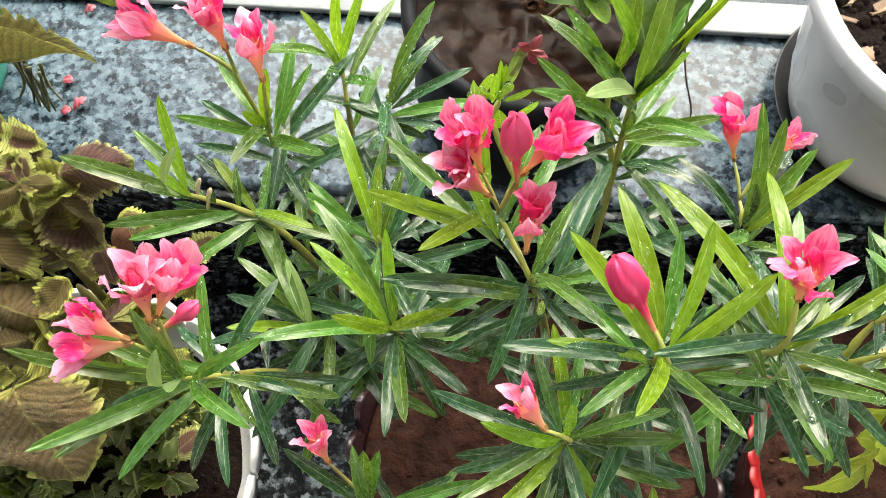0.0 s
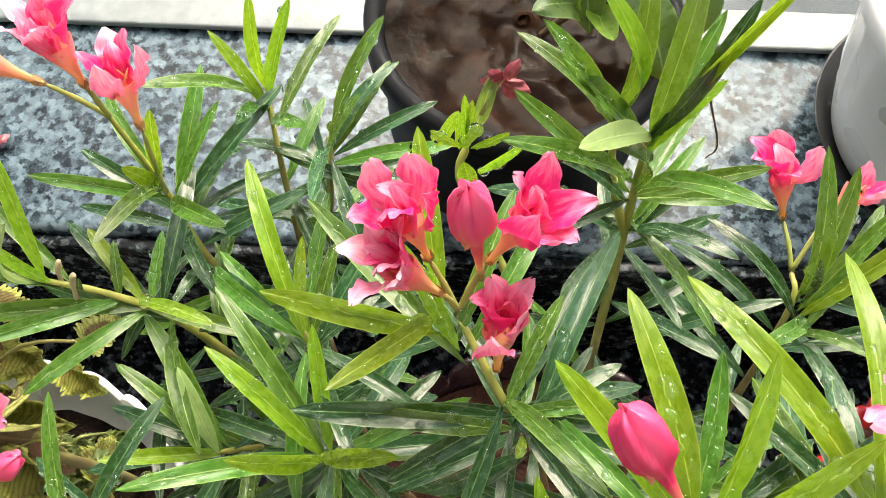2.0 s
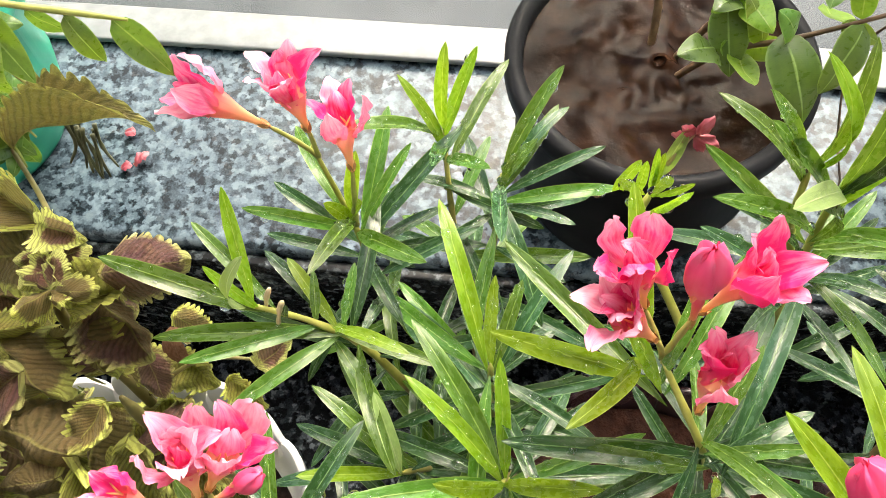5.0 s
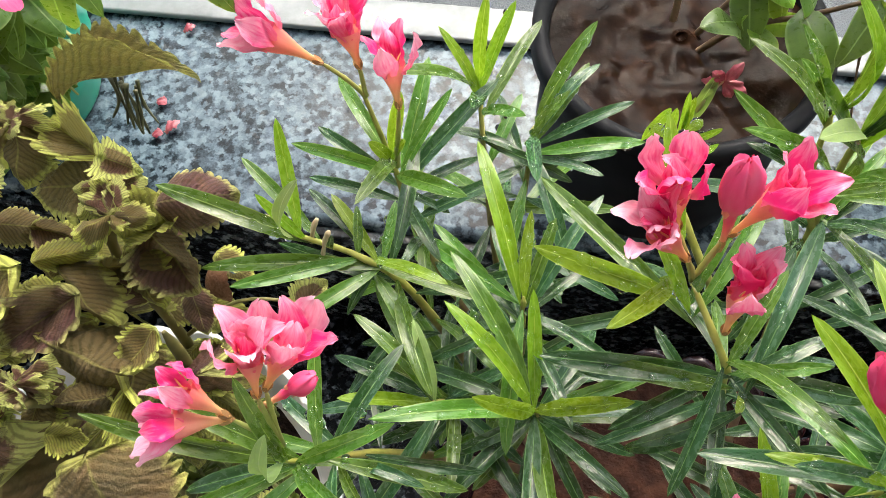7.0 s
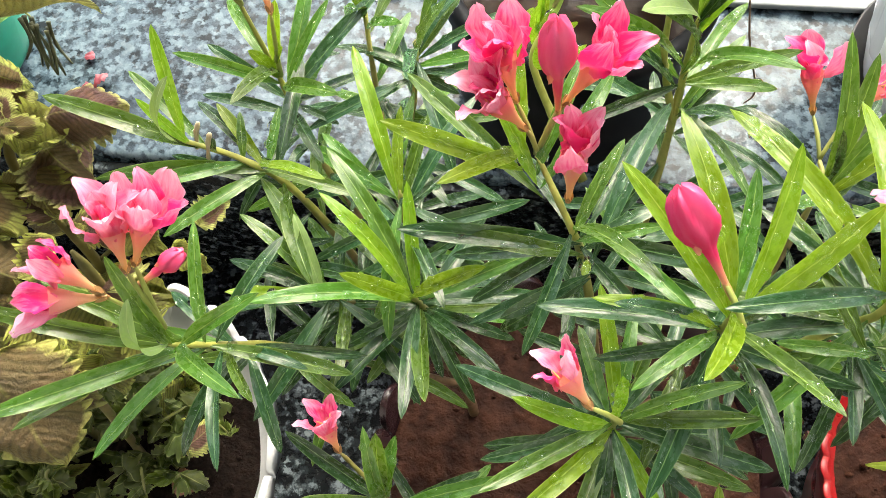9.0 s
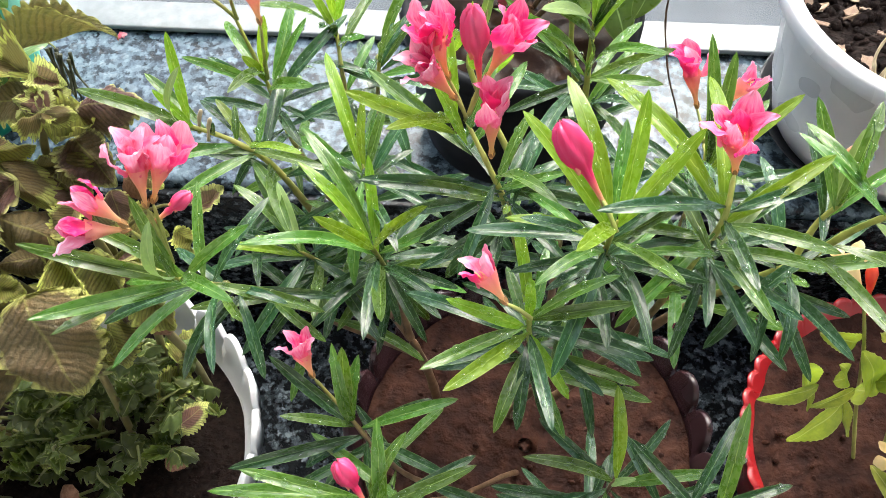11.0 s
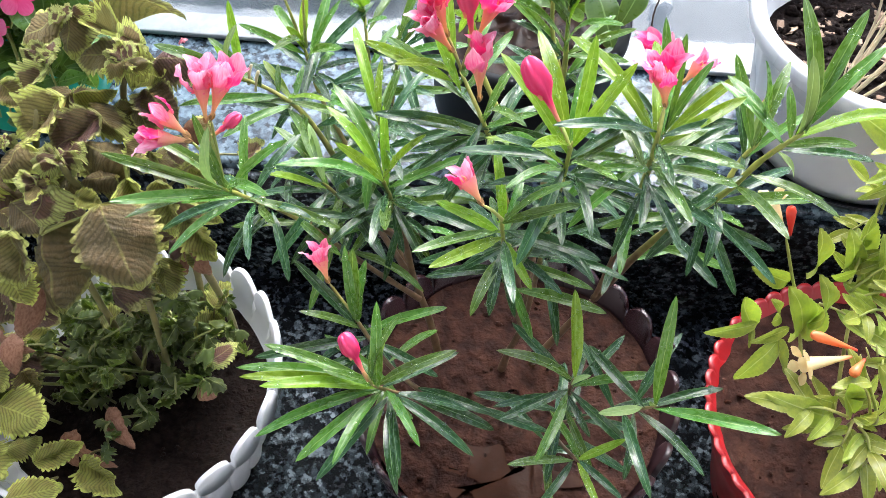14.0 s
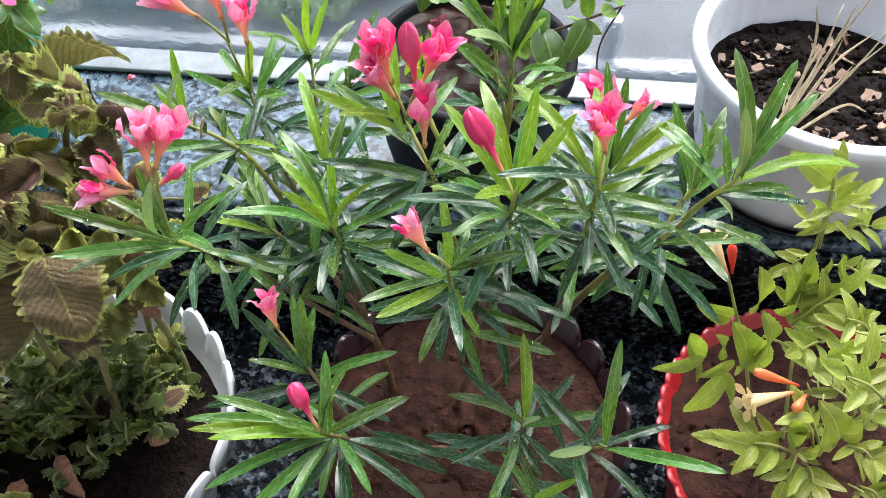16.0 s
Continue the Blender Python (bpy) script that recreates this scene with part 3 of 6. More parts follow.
saucer = part("plant_saucer", lathe(bmesh.new(), [(0.138, 0), (0.141, 0.002), (0.150, 0.014), (0.158, 0.026), (0.161, 0.027), (0.157, 0.024), (0.147, 0.013), (0.139, 0.0085), (0.0001, 0.0085)], 72), mottled("grey_plastic", (0.016, 0.017, 0.019), (0.026, 0.027, 0.030), 30, 0.4, 0.1, 0.0006))
saucer.location = (0.535, 0.735, 0.2505)
tagged(saucer, "dark grey plastic saucer under the large white pot", "saucer")
round_pot((0.058, 0.714, 0.25), 0.138, 0.20, BLACK_PLASTIC, "round black plastic nursery pot full of muddy water", MUD_WATER, 0.186, lip=0.012, base=0.8)

# ---- the oleander ----
DROPS = []
oleander = thing("oleander_plant", (0.087, 0.287, 0.2), "pink-flowered oleander shrub with narrow rain-wet leaves, rooted in red soil", "shrub")


SHOOT_LINE = {}


def leaves(parent, node, tips, age="mid", **kw):
    """Leaves to their tips, the highest from the node, the others stepped down the shoot below it."""
    line = SHOOT_LINE[parent]
    end = Vector(line[-1])
    down = (Vector(line[max(0, len(line) - 4)]) - end).normalized()
    order = sorted(range(len(tips)), key=lambda k: -tips[k][2])
    step = min(0.0040, 0.030 / max(1, len(tips)))
    for rank, k in enumerate(order):
        q = tips[k]
        a = q[3] if len(q) > 3 else age
        base = Vector(node) + down * step * rank + Vector((rng.uniform(-1, 1), rng.uniform(-1, 1), rng.uniform(-1, 0.5))) * 0.0015
        oleander_leaf(parent, base, q[:3], a, **kw)


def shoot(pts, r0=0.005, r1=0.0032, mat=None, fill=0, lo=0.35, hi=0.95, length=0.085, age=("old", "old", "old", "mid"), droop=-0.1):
    """A stem with older leaves spread along its upper part."""
    line = smooth_line(pts, 7)
    r0, r1, fill = r0 * 0.68, r1 * 0.55, fill * 2 + (4 if fill > 3 else 0)
    s = part("stem", tube(bmesh.new(), line, r0, r1, 8, 0.12), mat or OLEANDER_STEM, oleander)
    SHOOT_LINE[s] = line
    for k in range(fill):
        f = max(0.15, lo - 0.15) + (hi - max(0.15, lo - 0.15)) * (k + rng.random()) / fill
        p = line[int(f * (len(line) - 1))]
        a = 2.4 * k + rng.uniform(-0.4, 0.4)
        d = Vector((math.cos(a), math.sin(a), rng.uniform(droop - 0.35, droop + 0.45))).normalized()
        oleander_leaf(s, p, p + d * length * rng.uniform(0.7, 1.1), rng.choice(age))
    return s


FORK = (-0.036, 0.329, 0.368)
shoot([(-0.012, 0.341, 0.165), (-0.022, 0.336, 0.275), FORK], 0.0085, 0.0075, BARK)
shoot([(0.066, 0.326, 0.165), (0.076, 0.312, 0.26), (0.09, 0.29, 0.36)], 0.0085, 0.0065, BARK)
shoot([(0.100, 0.345, 0.165), (0.128, 0.330, 0.27), (0.165, 0.33, 0.37)], 0.0085, 0.0065, BARK)
shoot([(0.085, 0.268, 0.165), (0.064, 0.232, 0.265), (0.02, 0.175, 0.38)], 0.005, 0.004, BARK)

# the shoot with the wide flat rosette in the middle
s_b = shoot([FORK, (-0.046, 0.335, 0.45), (-0.050, 0.318, 0.52), (-0.054, 0.306, 0.567)], 0.0058, 0.0032, fill=7, lo=0.5)
leaves(s_b, (-0.054, 0.306, 0.565), [(-0.009, 0.292, 0.645, "young"), (-0.142, 0.278, 0.606), (-0.110, 0.347, 0.615, "young"), (-0.111, 0.380, 0.612), (-0.061, 0.366, 0.602, "young"), (-0.088, 0.290, 0.628, "young")])
leaves(s_b, (-0.050, 0.314, 0.530), [(-0.038, 0.236, 0.582), (0.012, 0.298, 0.525, "old"), (-0.101, 0.255, 0.522, "old"), (-0.027, 0.325, 0.500), (-0.034, 0.280, 0.490, "old"), (-0.014, 0.312, 0.440, "old"), (0.004, 0.262, 0.565, "old")])
# the upright shoot behind it
s_u = shoot([FORK, (-0.058, 0.355, 0.46), (-0.064, 0.360, 0.55), (-0.066, 0.366, 0.590)], 0.0045, 0.003, fill=6, lo=0.5)
leaves(s_u, (-0.066, 0.364, 0.585), [(-0.103, 0.450, 0.623, "young"), (-0.067, 0.404, 0.626, "young"), (-0.052, 0.410, 0.610), (-0.090, 0.420, 0.575, "old"), (-0.030, 0.395, 0.575, "old"), (-0.126, 0.412, 0.562, "old")])
s_w = shoot([(-0.06, 0.345, 0.43), (-0.095, 0.325, 0.50), (-0.113, 0.309, 0.551)], 0.004, 0.0026, fill=6, lo=0.4)
leaves(s_w, (-0.113, 0.309, 0.551), [(-0.165, 0.346, 0.583), (-0.128, 0.342, 0.595, "pale"), (-0.180, 0.334, 0.540, "old"), (-0.167, 0.297, 0.573, "young"), (-0.096, 0.283, 0.490), (-0.055, 0.340, 0.560, "old"), (-0.128, 0.262, 0.530, "old"), (-0.159, 0.378, 0.575)])
# the long low shoot that leans over the white pot
s_i = shoot([FORK, (-0.085, 0.355, 0.45), (-0.135, 0.376, 0.555), (-0.166, 0.380, 0.591), (-0.204, 0.380, 0.612)], 0.0055, 0.0028, fill=5, lo=0.4, hi=0.7)
leaves(s_i, (-0.202, 0.380, 0.610), [(-0.213, 0.423, 0.665, "young"), (-0.190, 0.380, 0.674, "pale"), (-0.284, 0.392, 0.632), (-0.245, 0.426, 0.616), (-0.180, 0.380, 0.615, "old"), (-0.222, 0.388, 0.640, "young")])
leaves(s_i, (-0.166, 0.380, 0.591), [(-0.235, 0.345, 0.605), (-0.265, 0.366, 0.580), (-0.207, 0.424, 0.590, "old"), (-0.189, 0.415, 0.602, "young"), (-0.171, 0.406, 0.607), (-0.132, 0.415, 0.560, "old"), (-0.110, 0.362, 0.605, "young"), (-0.150, 0.418, 0.597)])
# the flowering shoot over the white pot
s_a = shoot([(-0.030, 0.322, 0.345), (-0.085, 0.305, 0.43), (-0.135, 0.280, 0.53), (-0.165, 0.262, 0.575), (-0.183, 0.252, 0.600)], 0.005, 0.003, fill=5, lo=0.45, hi=0.85)
leaves(s_a, (-0.183, 0.252, 0.599), [(-0.287, 0.257, 0.626), (-0.250, 0.193, 0.642), (-0.242, 0.192, 0.624), (-0.216, 0.189, 0.582), (-0.124, 0.213, 0.643), (-0.122, 0.265, 0.653), (-0.174, 0.245, 0.682, "pale"), (-0.176, 0.318, 0.624), (-0.200, 0.274, 0.665), (-0.243, 0.268, 0.640)])
leaves(s_a, (-0.160, 0.264, 0.565), [(-0.132, 0.226, 0.590), (-0.128, 0.214, 0.520, "old"), (-0.185, 0.205, 0.530, "old"), (-0.110, 0.255, 0.565, "old"), (-0.205, 0.300, 0.560, "old")])
# the back shoots against the granite ledge
s_k = shoot([FORK, (-0.075, 0.41, 0.45), (-0.098, 0.475, 0.53), (-0.110, 0.522, 0.588)], 0.0048, 0.0028, fill=5, lo=0.45, hi=0.85)
leaves(s_k, (-0.110, 0.522, 0.586), [(-0.107, 0.533, 0.660, "young"), (-0.138, 0.533, 0.627, "young"), (-0.163, 0.482, 0.640), (-0.072, 0.587, 0.582), (-0.076, 0.480, 0.612), (-0.108, 0.464, 0.635, "old"), (-0.090, 0.548, 0.640, "young")])
s_v = shoot([(-0.080, 0.43, 0.48), (-0.072, 0.47, 0.53), (-0.070, 0.502, 0.572)], 0.004, 0.0026, fill=4, lo=0.4)
leaves(s_v, (-0.070, 0.502, 0.570), [(-0.037, 0.546, 0.630), (-0.049, 0.508, 0.606), (-0.065, 0.426, 0.622, "old"), (-0.005, 0.520, 0.585, "old"), (0.006, 0.500, 0.568), (-0.020, 0.475, 0.560, "old"), (-0.030, 0.545, 0.590, "old"), (-0.110, 0.455, 0.545, "old")])
s_t = shoot([FORK, (-0.09, 0.39, 0.45), (-0.140, 0.428, 0.54), (-0.156, 0.447, 0.590), (-0.174, 0.461, 0.652)], 0.005, 0.0024, fill=4, lo=0.4, hi=0.7)
leaves(s_t, (-0.156, 0.447, 0.588), [(-0.211, 0.428, 0.634), (-0.104, 0.404, 0.634), (-0.096, 0.514, 0.604, "old"), (-0.211, 0.472, 0.590, "old"), (-0.123, 0.484, 0.627), (-0.143, 0.520, 0.612), (-0.165, 0.388, 0.640), (-0.145, 0.500, 0.540), (-0.120, 0.440, 0.550, "old")])
leaves(s_t, (-0.158, 0.449, 0.598), [(-0.205, 0.515, 0.590, "mid"), (-0.150, 0.462, 0.648, "young"), (-0.168, 0.440, 0.625, "young"), (-0.145, 0.440, 0.630, "young")], width=0.009)
# the shoot under the large flower cluster
s_c = shoot([(0.09, 0.29, 0.36), (0.065, 0.325, 0.50), (0.045, 0.325, 0.60), (0.036, 0.320, 0.638), (0.014, 0.350, 0.664)], 0.0055, 0.003, fill=6, lo=0.4, hi=0.8)
leaves(s_c, (0.036, 0.320, 0.638), [(-0.057, 0.309, 0.648, "old"), (-0.032, 0.312, 0.643), (0.001, 0.288, 0.585, "old"), (0.002, 0.296, 0.545, "old"), (0.074, 0.272, 0.684), (0.042, 0.296, 0.634, "young"), (0.092, 0.411, 0.634, "old"), (0.059, 0.360, 0.669), (0.083, 0.318, 0.655), (0.088, 0.338, 0.645, "old")])
leaves(s_c, (0.006, 0.350, 0.662), [(-0.066, 0.344, 0.696, "young"), (-0.064, 0.418, 0.640), (-0.007, 0.418, 0.708, "young"), (-0.033, 0.300, 0.712, "young"), (0.036, 0.400, 0.690), (-0.012, 0.372, 0.690, "young"), (0.054, 0.408, 0.665)])
# the tall shoot at the back, two stems from one fork
s_j = shoot([(0.09, 0.29, 0.36), (0.095, 0.37, 0.48), (0.104, 0.434, 0.586), (0.103, 0.445, 0.635), (0.102, 0.447, 0.668)], 0.0055, 0.003, fill=5, lo=0.4, hi=0.66)
shoot([(0.104, 0.434, 0.586), (0.090, 0.448, 0.63), (0.086, 0.455, 0.672)], 0.0038, 0.003)
oleander_leaf(s_j, (0.102, 0.447, 0.665), (0.139, 0.447, 0.776), "young", width=0.0055, arch=0, twist=25)
leaves(s_j, (0.102, 0.447, 0.665), [(0.104, 0.462, 0.765), (0.136, 0.472, 0.735, "old"), (0.126, 0.478, 0.720), (0.052, 0.447, 0.722), (0.130, 0.455, 0.700, "young")])
leaves(s_j, (0.086, 0.455, 0.670), [(0.082, 0.460, 0.765), (0.042, 0.440, 0.752), (0.060, 0.448, 0.768, "young"), (0.035, 0.478, 0.700)])
oleander_leaf(s_j, (0.102, 0.445, 0.668), (0.060, 0.405, 0.716), "pale", width=0.0125, arch=2, twist=0)
leaves(s_j, (0.102, 0.442, 0.628), [(0.028, 0.413, 0.708), (0.036, 0.470, 0.667), (0.070, 0.418, 0.704), (0.165, 0.441, 0.651), (0.148, 0.395, 0.690), (0.050, 0.455, 0.640, "old")])
leaves(s_j, (0.104, 0.434, 0.590), [(0.146, 0.483, 0.614), (0.155, 0.405, 0.620, "old"), (0.160, 0.450, 0.585, "old"), (0.045, 0.450, 0.615, "old"), (0.065, 0.385, 0.610, "old"), (0.130, 0.375, 0.595, "old")])
# the shoot with the single fat bud
s_d = shoot([(0.09, 0.29, 0.36), (0.098, 0.278, 0.50), (0.106, 0.266, 0.62), (0.110, 0.264, 0.680)], 0.005, 0.003, fill=7, lo=0.5, hi=0.9)
leaves(s_d, (0.110, 0.264, 0.678), [(0.049, 0.313, 0.720, "young"), (0.076, 0.342, 0.721, "young"), (0.119, 0.311, 0.745, "young"), (0.042, 0.266, 0.674, "young"), (0.079, 0.212, 0.725, "young"), (0.149, 0.284, 0.745, "young"), (0.142, 0.210, 0.700), (0.115, 0.326, 0.702)])
leaves(s_d, (0.109, 0.265, 0.652), [(0.062, 0.226, 0.662), (0.051, 0.260, 0.684, "old"), (0.129, 0.186, 0.662, "old"), (0.168, 0.236, 0.660, "old"), (0.179, 0.239, 0.635, "old"), (0.141, 0.223, 0.615, "old"), (0.160, 0.290, 0.670), (0.150, 0.310, 0.630, "old"), (0.071, 0.241, 0.630, "old")])
# the low front shoot with a half-open flower
s_f = shoot([(0.09, 0.285, 0.35), (0.078, 0.25, 0.47), (0.066, 0.230, 0.57), (0.061, 0.223, 0.627)], 0.0045, 0.003, fill=5, lo=0.6)
leaves(s_f, (0.061, 0.223, 0.624), [(0.008, 0.225, 0.641, "young"), (0.010, 0.168, 0.630, "young"), (0.121, 0.218, 0.661), (0.112, 0.231, 0.671), (0.050, 0.287, 0.645, "young"), (0.059, 0.234, 0.658, "young"), (0.090, 0.183, 0.592, "young")])
leaves(s_f, (0.063, 0.227, 0.600), [(0.058, 0.168, 0.570, "old"), (0.079, 0.175, 0.560, "old"), (0.116, 0.196, 0.570, "old"), (0.138, 0.208, 0.580, "old"), (-0.005, 0.207, 0.580, "old"), (0.140, 0.235, 0.560, "old"), (0.030, 0.270, 0.590, "old"), (0.100, 0.270, 0.600, "old")])
# the shoot with the flower beside the large white pot
s_e = shoot([(0.165, 0.33, 0.37), (0.172, 0.305, 0.50), (0.174, 0.278, 0.63), (0.173, 0.267, 0.683), (0.176, 0.286, 0.702)], 0.005, 0.0028, fill=7, lo=0.45, hi=0.85)
leaves(s_e, (0.173, 0.267, 0.682), [(0.102, 0.354, 0.708, "young"), (0.173, 0.375, 0.692, "young"), (0.239, 0.305, 0.702, "young"), (0.208, 0.300, 0.672, "pale"), (0.237, 0.244, 0.667), (0.130, 0.255, 0.662), (0.190, 0.350, 0.690), (0.140, 0.330, 0.660)])
leaves(s_e, (0.173, 0.270, 0.655), [(0.175, 0.250, 0.600, "old"), (0.236, 0.234, 0.622, "old"), (0.199, 0.205, 0.635, "old"), (0.225, 0.325, 0.650), (0.215, 0.275, 0.610, "old"), (0.150, 0.205, 0.615, "old"), (0.180, 0.345, 0.640, "old"), (0.232, 0.285, 0.640, "old")])
# the branch that reaches out to the large white pot
s_l = shoot([(0.165, 0.33, 0.37), (0.20, 0.31, 0.50), (0.239, 0.283, 0.609), (0.258, 0.276, 0.665), (0.275, 0.267, 0.706)], 0.0062, 0.003, fill=5, lo=0.4, hi=0.7)
leaves(s_l, (0.275, 0.267, 0.705), [(0.255, 0.315, 0.788, "mid"), (0.259, 0.268, 0.776, "pale"), (0.295, 0.3, 0.759, "old"), (0.303, 0.32, 0.777, "mid"), (0.27, 0.295, 0.762, "young"), (0.319, 0.3, 0.765, "mid"), (0.228, 0.336, 0.695, "mid"), (0.371, 0.293, 0.7, "young"), (0.322, 0.279, 0.685, "mid"), (0.339, 0.277, 0.672, "old"), (0.288, 0.278, 0.645, "pale"), (0.264, 0.3, 0.72, "mid"), (0.22, 0.323, 0.7, "mid")])
s_m = shoot([(0.239, 0.283, 0.609), (0.250, 0.300, 0.635), (0.261, 0.305, 0.655)], 0.004, 0.0028)
leaves(s_m, (0.260, 0.304, 0.652), [(0.232, 0.345, 0.709), (0.240, 0.352, 0.672, "old"), (0.277, 0.352, 0.700), (0.310, 0.335, 0.668), (0.268, 0.338, 0.690, "pale"), (0.238, 0.290, 0.750)])
leaves(s_l, (0.239, 0.283, 0.607), [(0.334, 0.309, 0.589), (0.300, 0.245, 0.545, "old"), (0.262, 0.222, 0.555, "old"), (0.219, 0.230, 0.565, "old"), (0.278, 0.306, 0.545), (0.181, 0.228, 0.585, "old"), (0.215, 0.350, 0.610, "old"), (0.190, 0.310, 0.590, "old"), (0.225, 0.215, 0.600, "old")])
s_n = shoot([(0.165, 0.33, 0.37), (0.19, 0.37, 0.47), (0.206, 0.409, 0.55), (0.207, 0.43, 0.558)], 0.0045, 0.0026, fill=5, lo=0.3, hi=0.8)
leaves(s_n, (0.206, 0.412, 0.556), [(0.190, 0.449, 0.660), (0.212, 0.448, 0.644), (0.241, 0.438, 0.623), (0.262, 0.470, 0.570), (0.191, 0.402, 0.630, "old"), (0.165, 0.365, 0.600), (0.273, 0.440, 0.610, "young"), (0.150, 0.445, 0.590, "old"), (0.235, 0.370, 0.580), (0.290, 0.400, 0.565, "old"), (0.216, 0.350, 0.568, "old")])
# the small shoots low at the front
s_g = shoot([(0.02, 0.175, 0.38), (-0.015, 0.148, 0.45), (-0.038, 0.130, 0.500)], 0.0042, 0.0028, fill=2, lo=0.5)
leaves(s_g, (-0.038, 0.130, 0.500), [(-0.161, 0.135, 0.495), (-0.150, 0.118, 0.512, "young"), (-0.129, 0.109, 0.517, "young"), (-0.131, 0.142, 0.530), (-0.027, 0.160, 0.545, "young"), (-0.015, 0.165, 0.563), (0.033, 0.156, 0.530), (-0.078, 0.128, 0.522), (0.010, 0.085, 0.486), (-0.059, 0.059, 0.490), (-0.092, 0.110, 0.482)])
leaves(s_g, (-0.034, 0.134, 0.486), [(-0.136, 0.084, 0.468), (-0.096, 0.067, 0.466), (-0.079, 0.060, 0.446, "old"), (-0.006, 0.065, 0.460, "old"), (-0.002, 0.120, 0.462), (0.055, 0.095, 0.455, "old"), (0.045, 0.145, 0.440, "old"), (-0.035, 0.170, 0.572)])
s_p = shoot([(0.02, 0.175, 0.38), (-0.030, 0.178, 0.44), (-0.067, 0.201, 0.490), (-0.092, 0.218, 0.519)], 0.0038, 0.0024, fill=3, lo=0.3, hi=0.6)
leaves(s_p, (-0.067, 0.200, 0.488), [(-0.072, 0.221, 0.575), (-0.064, 0.217, 0.578), (-0.055, 0.222, 0.556), (0.017, 0.215, 0.502), (-0.004, 0.220, 0.486, "old"), (-0.156, 0.160, 0.470, "old"), (-0.114, 0.189, 0.512), (-0.102, 0.172, 0.446, "old"), (-0.088, 0.160, 0.426, "old"), (-0.122, 0.222, 0.545, "old"), (-0.040, 0.150, 0.430, "old")])
s_h = shoot([(0.113, 0.215, 0.165), (0.122, 0.185, 0.28), (0.132, 0.168, 0.40), (0.136, 0.167, 0.482)], 0.004, 0.0026, fill=5, lo=0.5)
leaves(s_h, (0.136, 0.167, 0.480), [(0.066, 0.170, 0.512), (0.077, 0.200, 0.512, "old"), (0.127, 0.208, 0.562, "young"), (0.209, 0.174, 0.492), (0.181, 0.217, 0.482, "old"), (0.074, 0.130, 0.460, "old"), (0.108, 0.094, 0.460), (0.156, 0.128, 0.448, "old"), (0.150, 0.165, 0.494, "pale")])
s_h2 = shoot([(0.125, 0.18, 0.34), (0.140, 0.140, 0.39), (0.149, 0.113, 0.426)], 0.0034, 0.0024)
leaves(s_h2, (0.149, 0.113, 0.425), [(0.085, 0.103, 0.426), (0.118, 0.143, 0.463), (0.186, 0.126, 0.458, "young"), (0.190, 0.090, 0.410, "old"), (0.115, 0.075, 0.405, "old"), (0.168, 0.070, 0.430, "young")])
s_o = shoot([(0.128, 0.178, 0.36), (0.165, 0.155, 0.44), (0.206, 0.142, 0.495)], 0.0036, 0.0026, fill=2, lo=0.6)
leaves(s_o, (0.206, 0.142, 0.495), [(0.202, 0.184, 0.602), (0.265, 0.170, 0.487, "old"), (0.297, 0.113, 0.526), (0.248, 0.094, 0.473, "old"), (0.183, 0.086, 0.463, "old"), (0.147, 0.195, 0.495, "old"), (0.200, 0.130, 0.520, "pale"), (0.157, 0.130, 0.494, "pale")])


# ---- oleander flowers ----
CALYX = mottled("calyx_skin", (0.42, 0.20, 0.09), (0.48, 0.32, 0.10), 200, 0.5, 0.2, 0.0005, c3=(0.36, 0.12, 0.07))


def petal_form(v):
    return (0.30 + 0.70 * math.sin(math.pi / 2 * min(1.0, v / 0.62))) * max(0.08, 1 - max(0.0, (v - 0.50) / 0.51) ** 2.1) ** 0.85


SEPAL = blade_mesh("sepal", CALYX, 0.5, 0.05, 0.1, lance, 6)
PETAL = [blade_mesh("petal", PINK, 0.5, a, f, petal_form, 16, curl=c, ratio=0.6, crinkle=0.010, ruffle=0.040) for a, f, c in ((0.10, 0.25, 0.1), (0.14, 0.05, -0.25), (-0.05, 0.3, 0.0), (0.2, 0.15, 0.35), (-0.12, 0.1, 0.2))]
WRAP = [blade_mesh("petal", BUD, 0.5, a, 0.0, spoon, 9, curl=c, ratio=0.75) for a, c in ((0.03, 0.14), (0.02, 0.10))]


def ring_frame(axis):
    z = Vector(axis).normalized()
    x = z.orthogonal().normalized()
    return x, z.cross(x), z


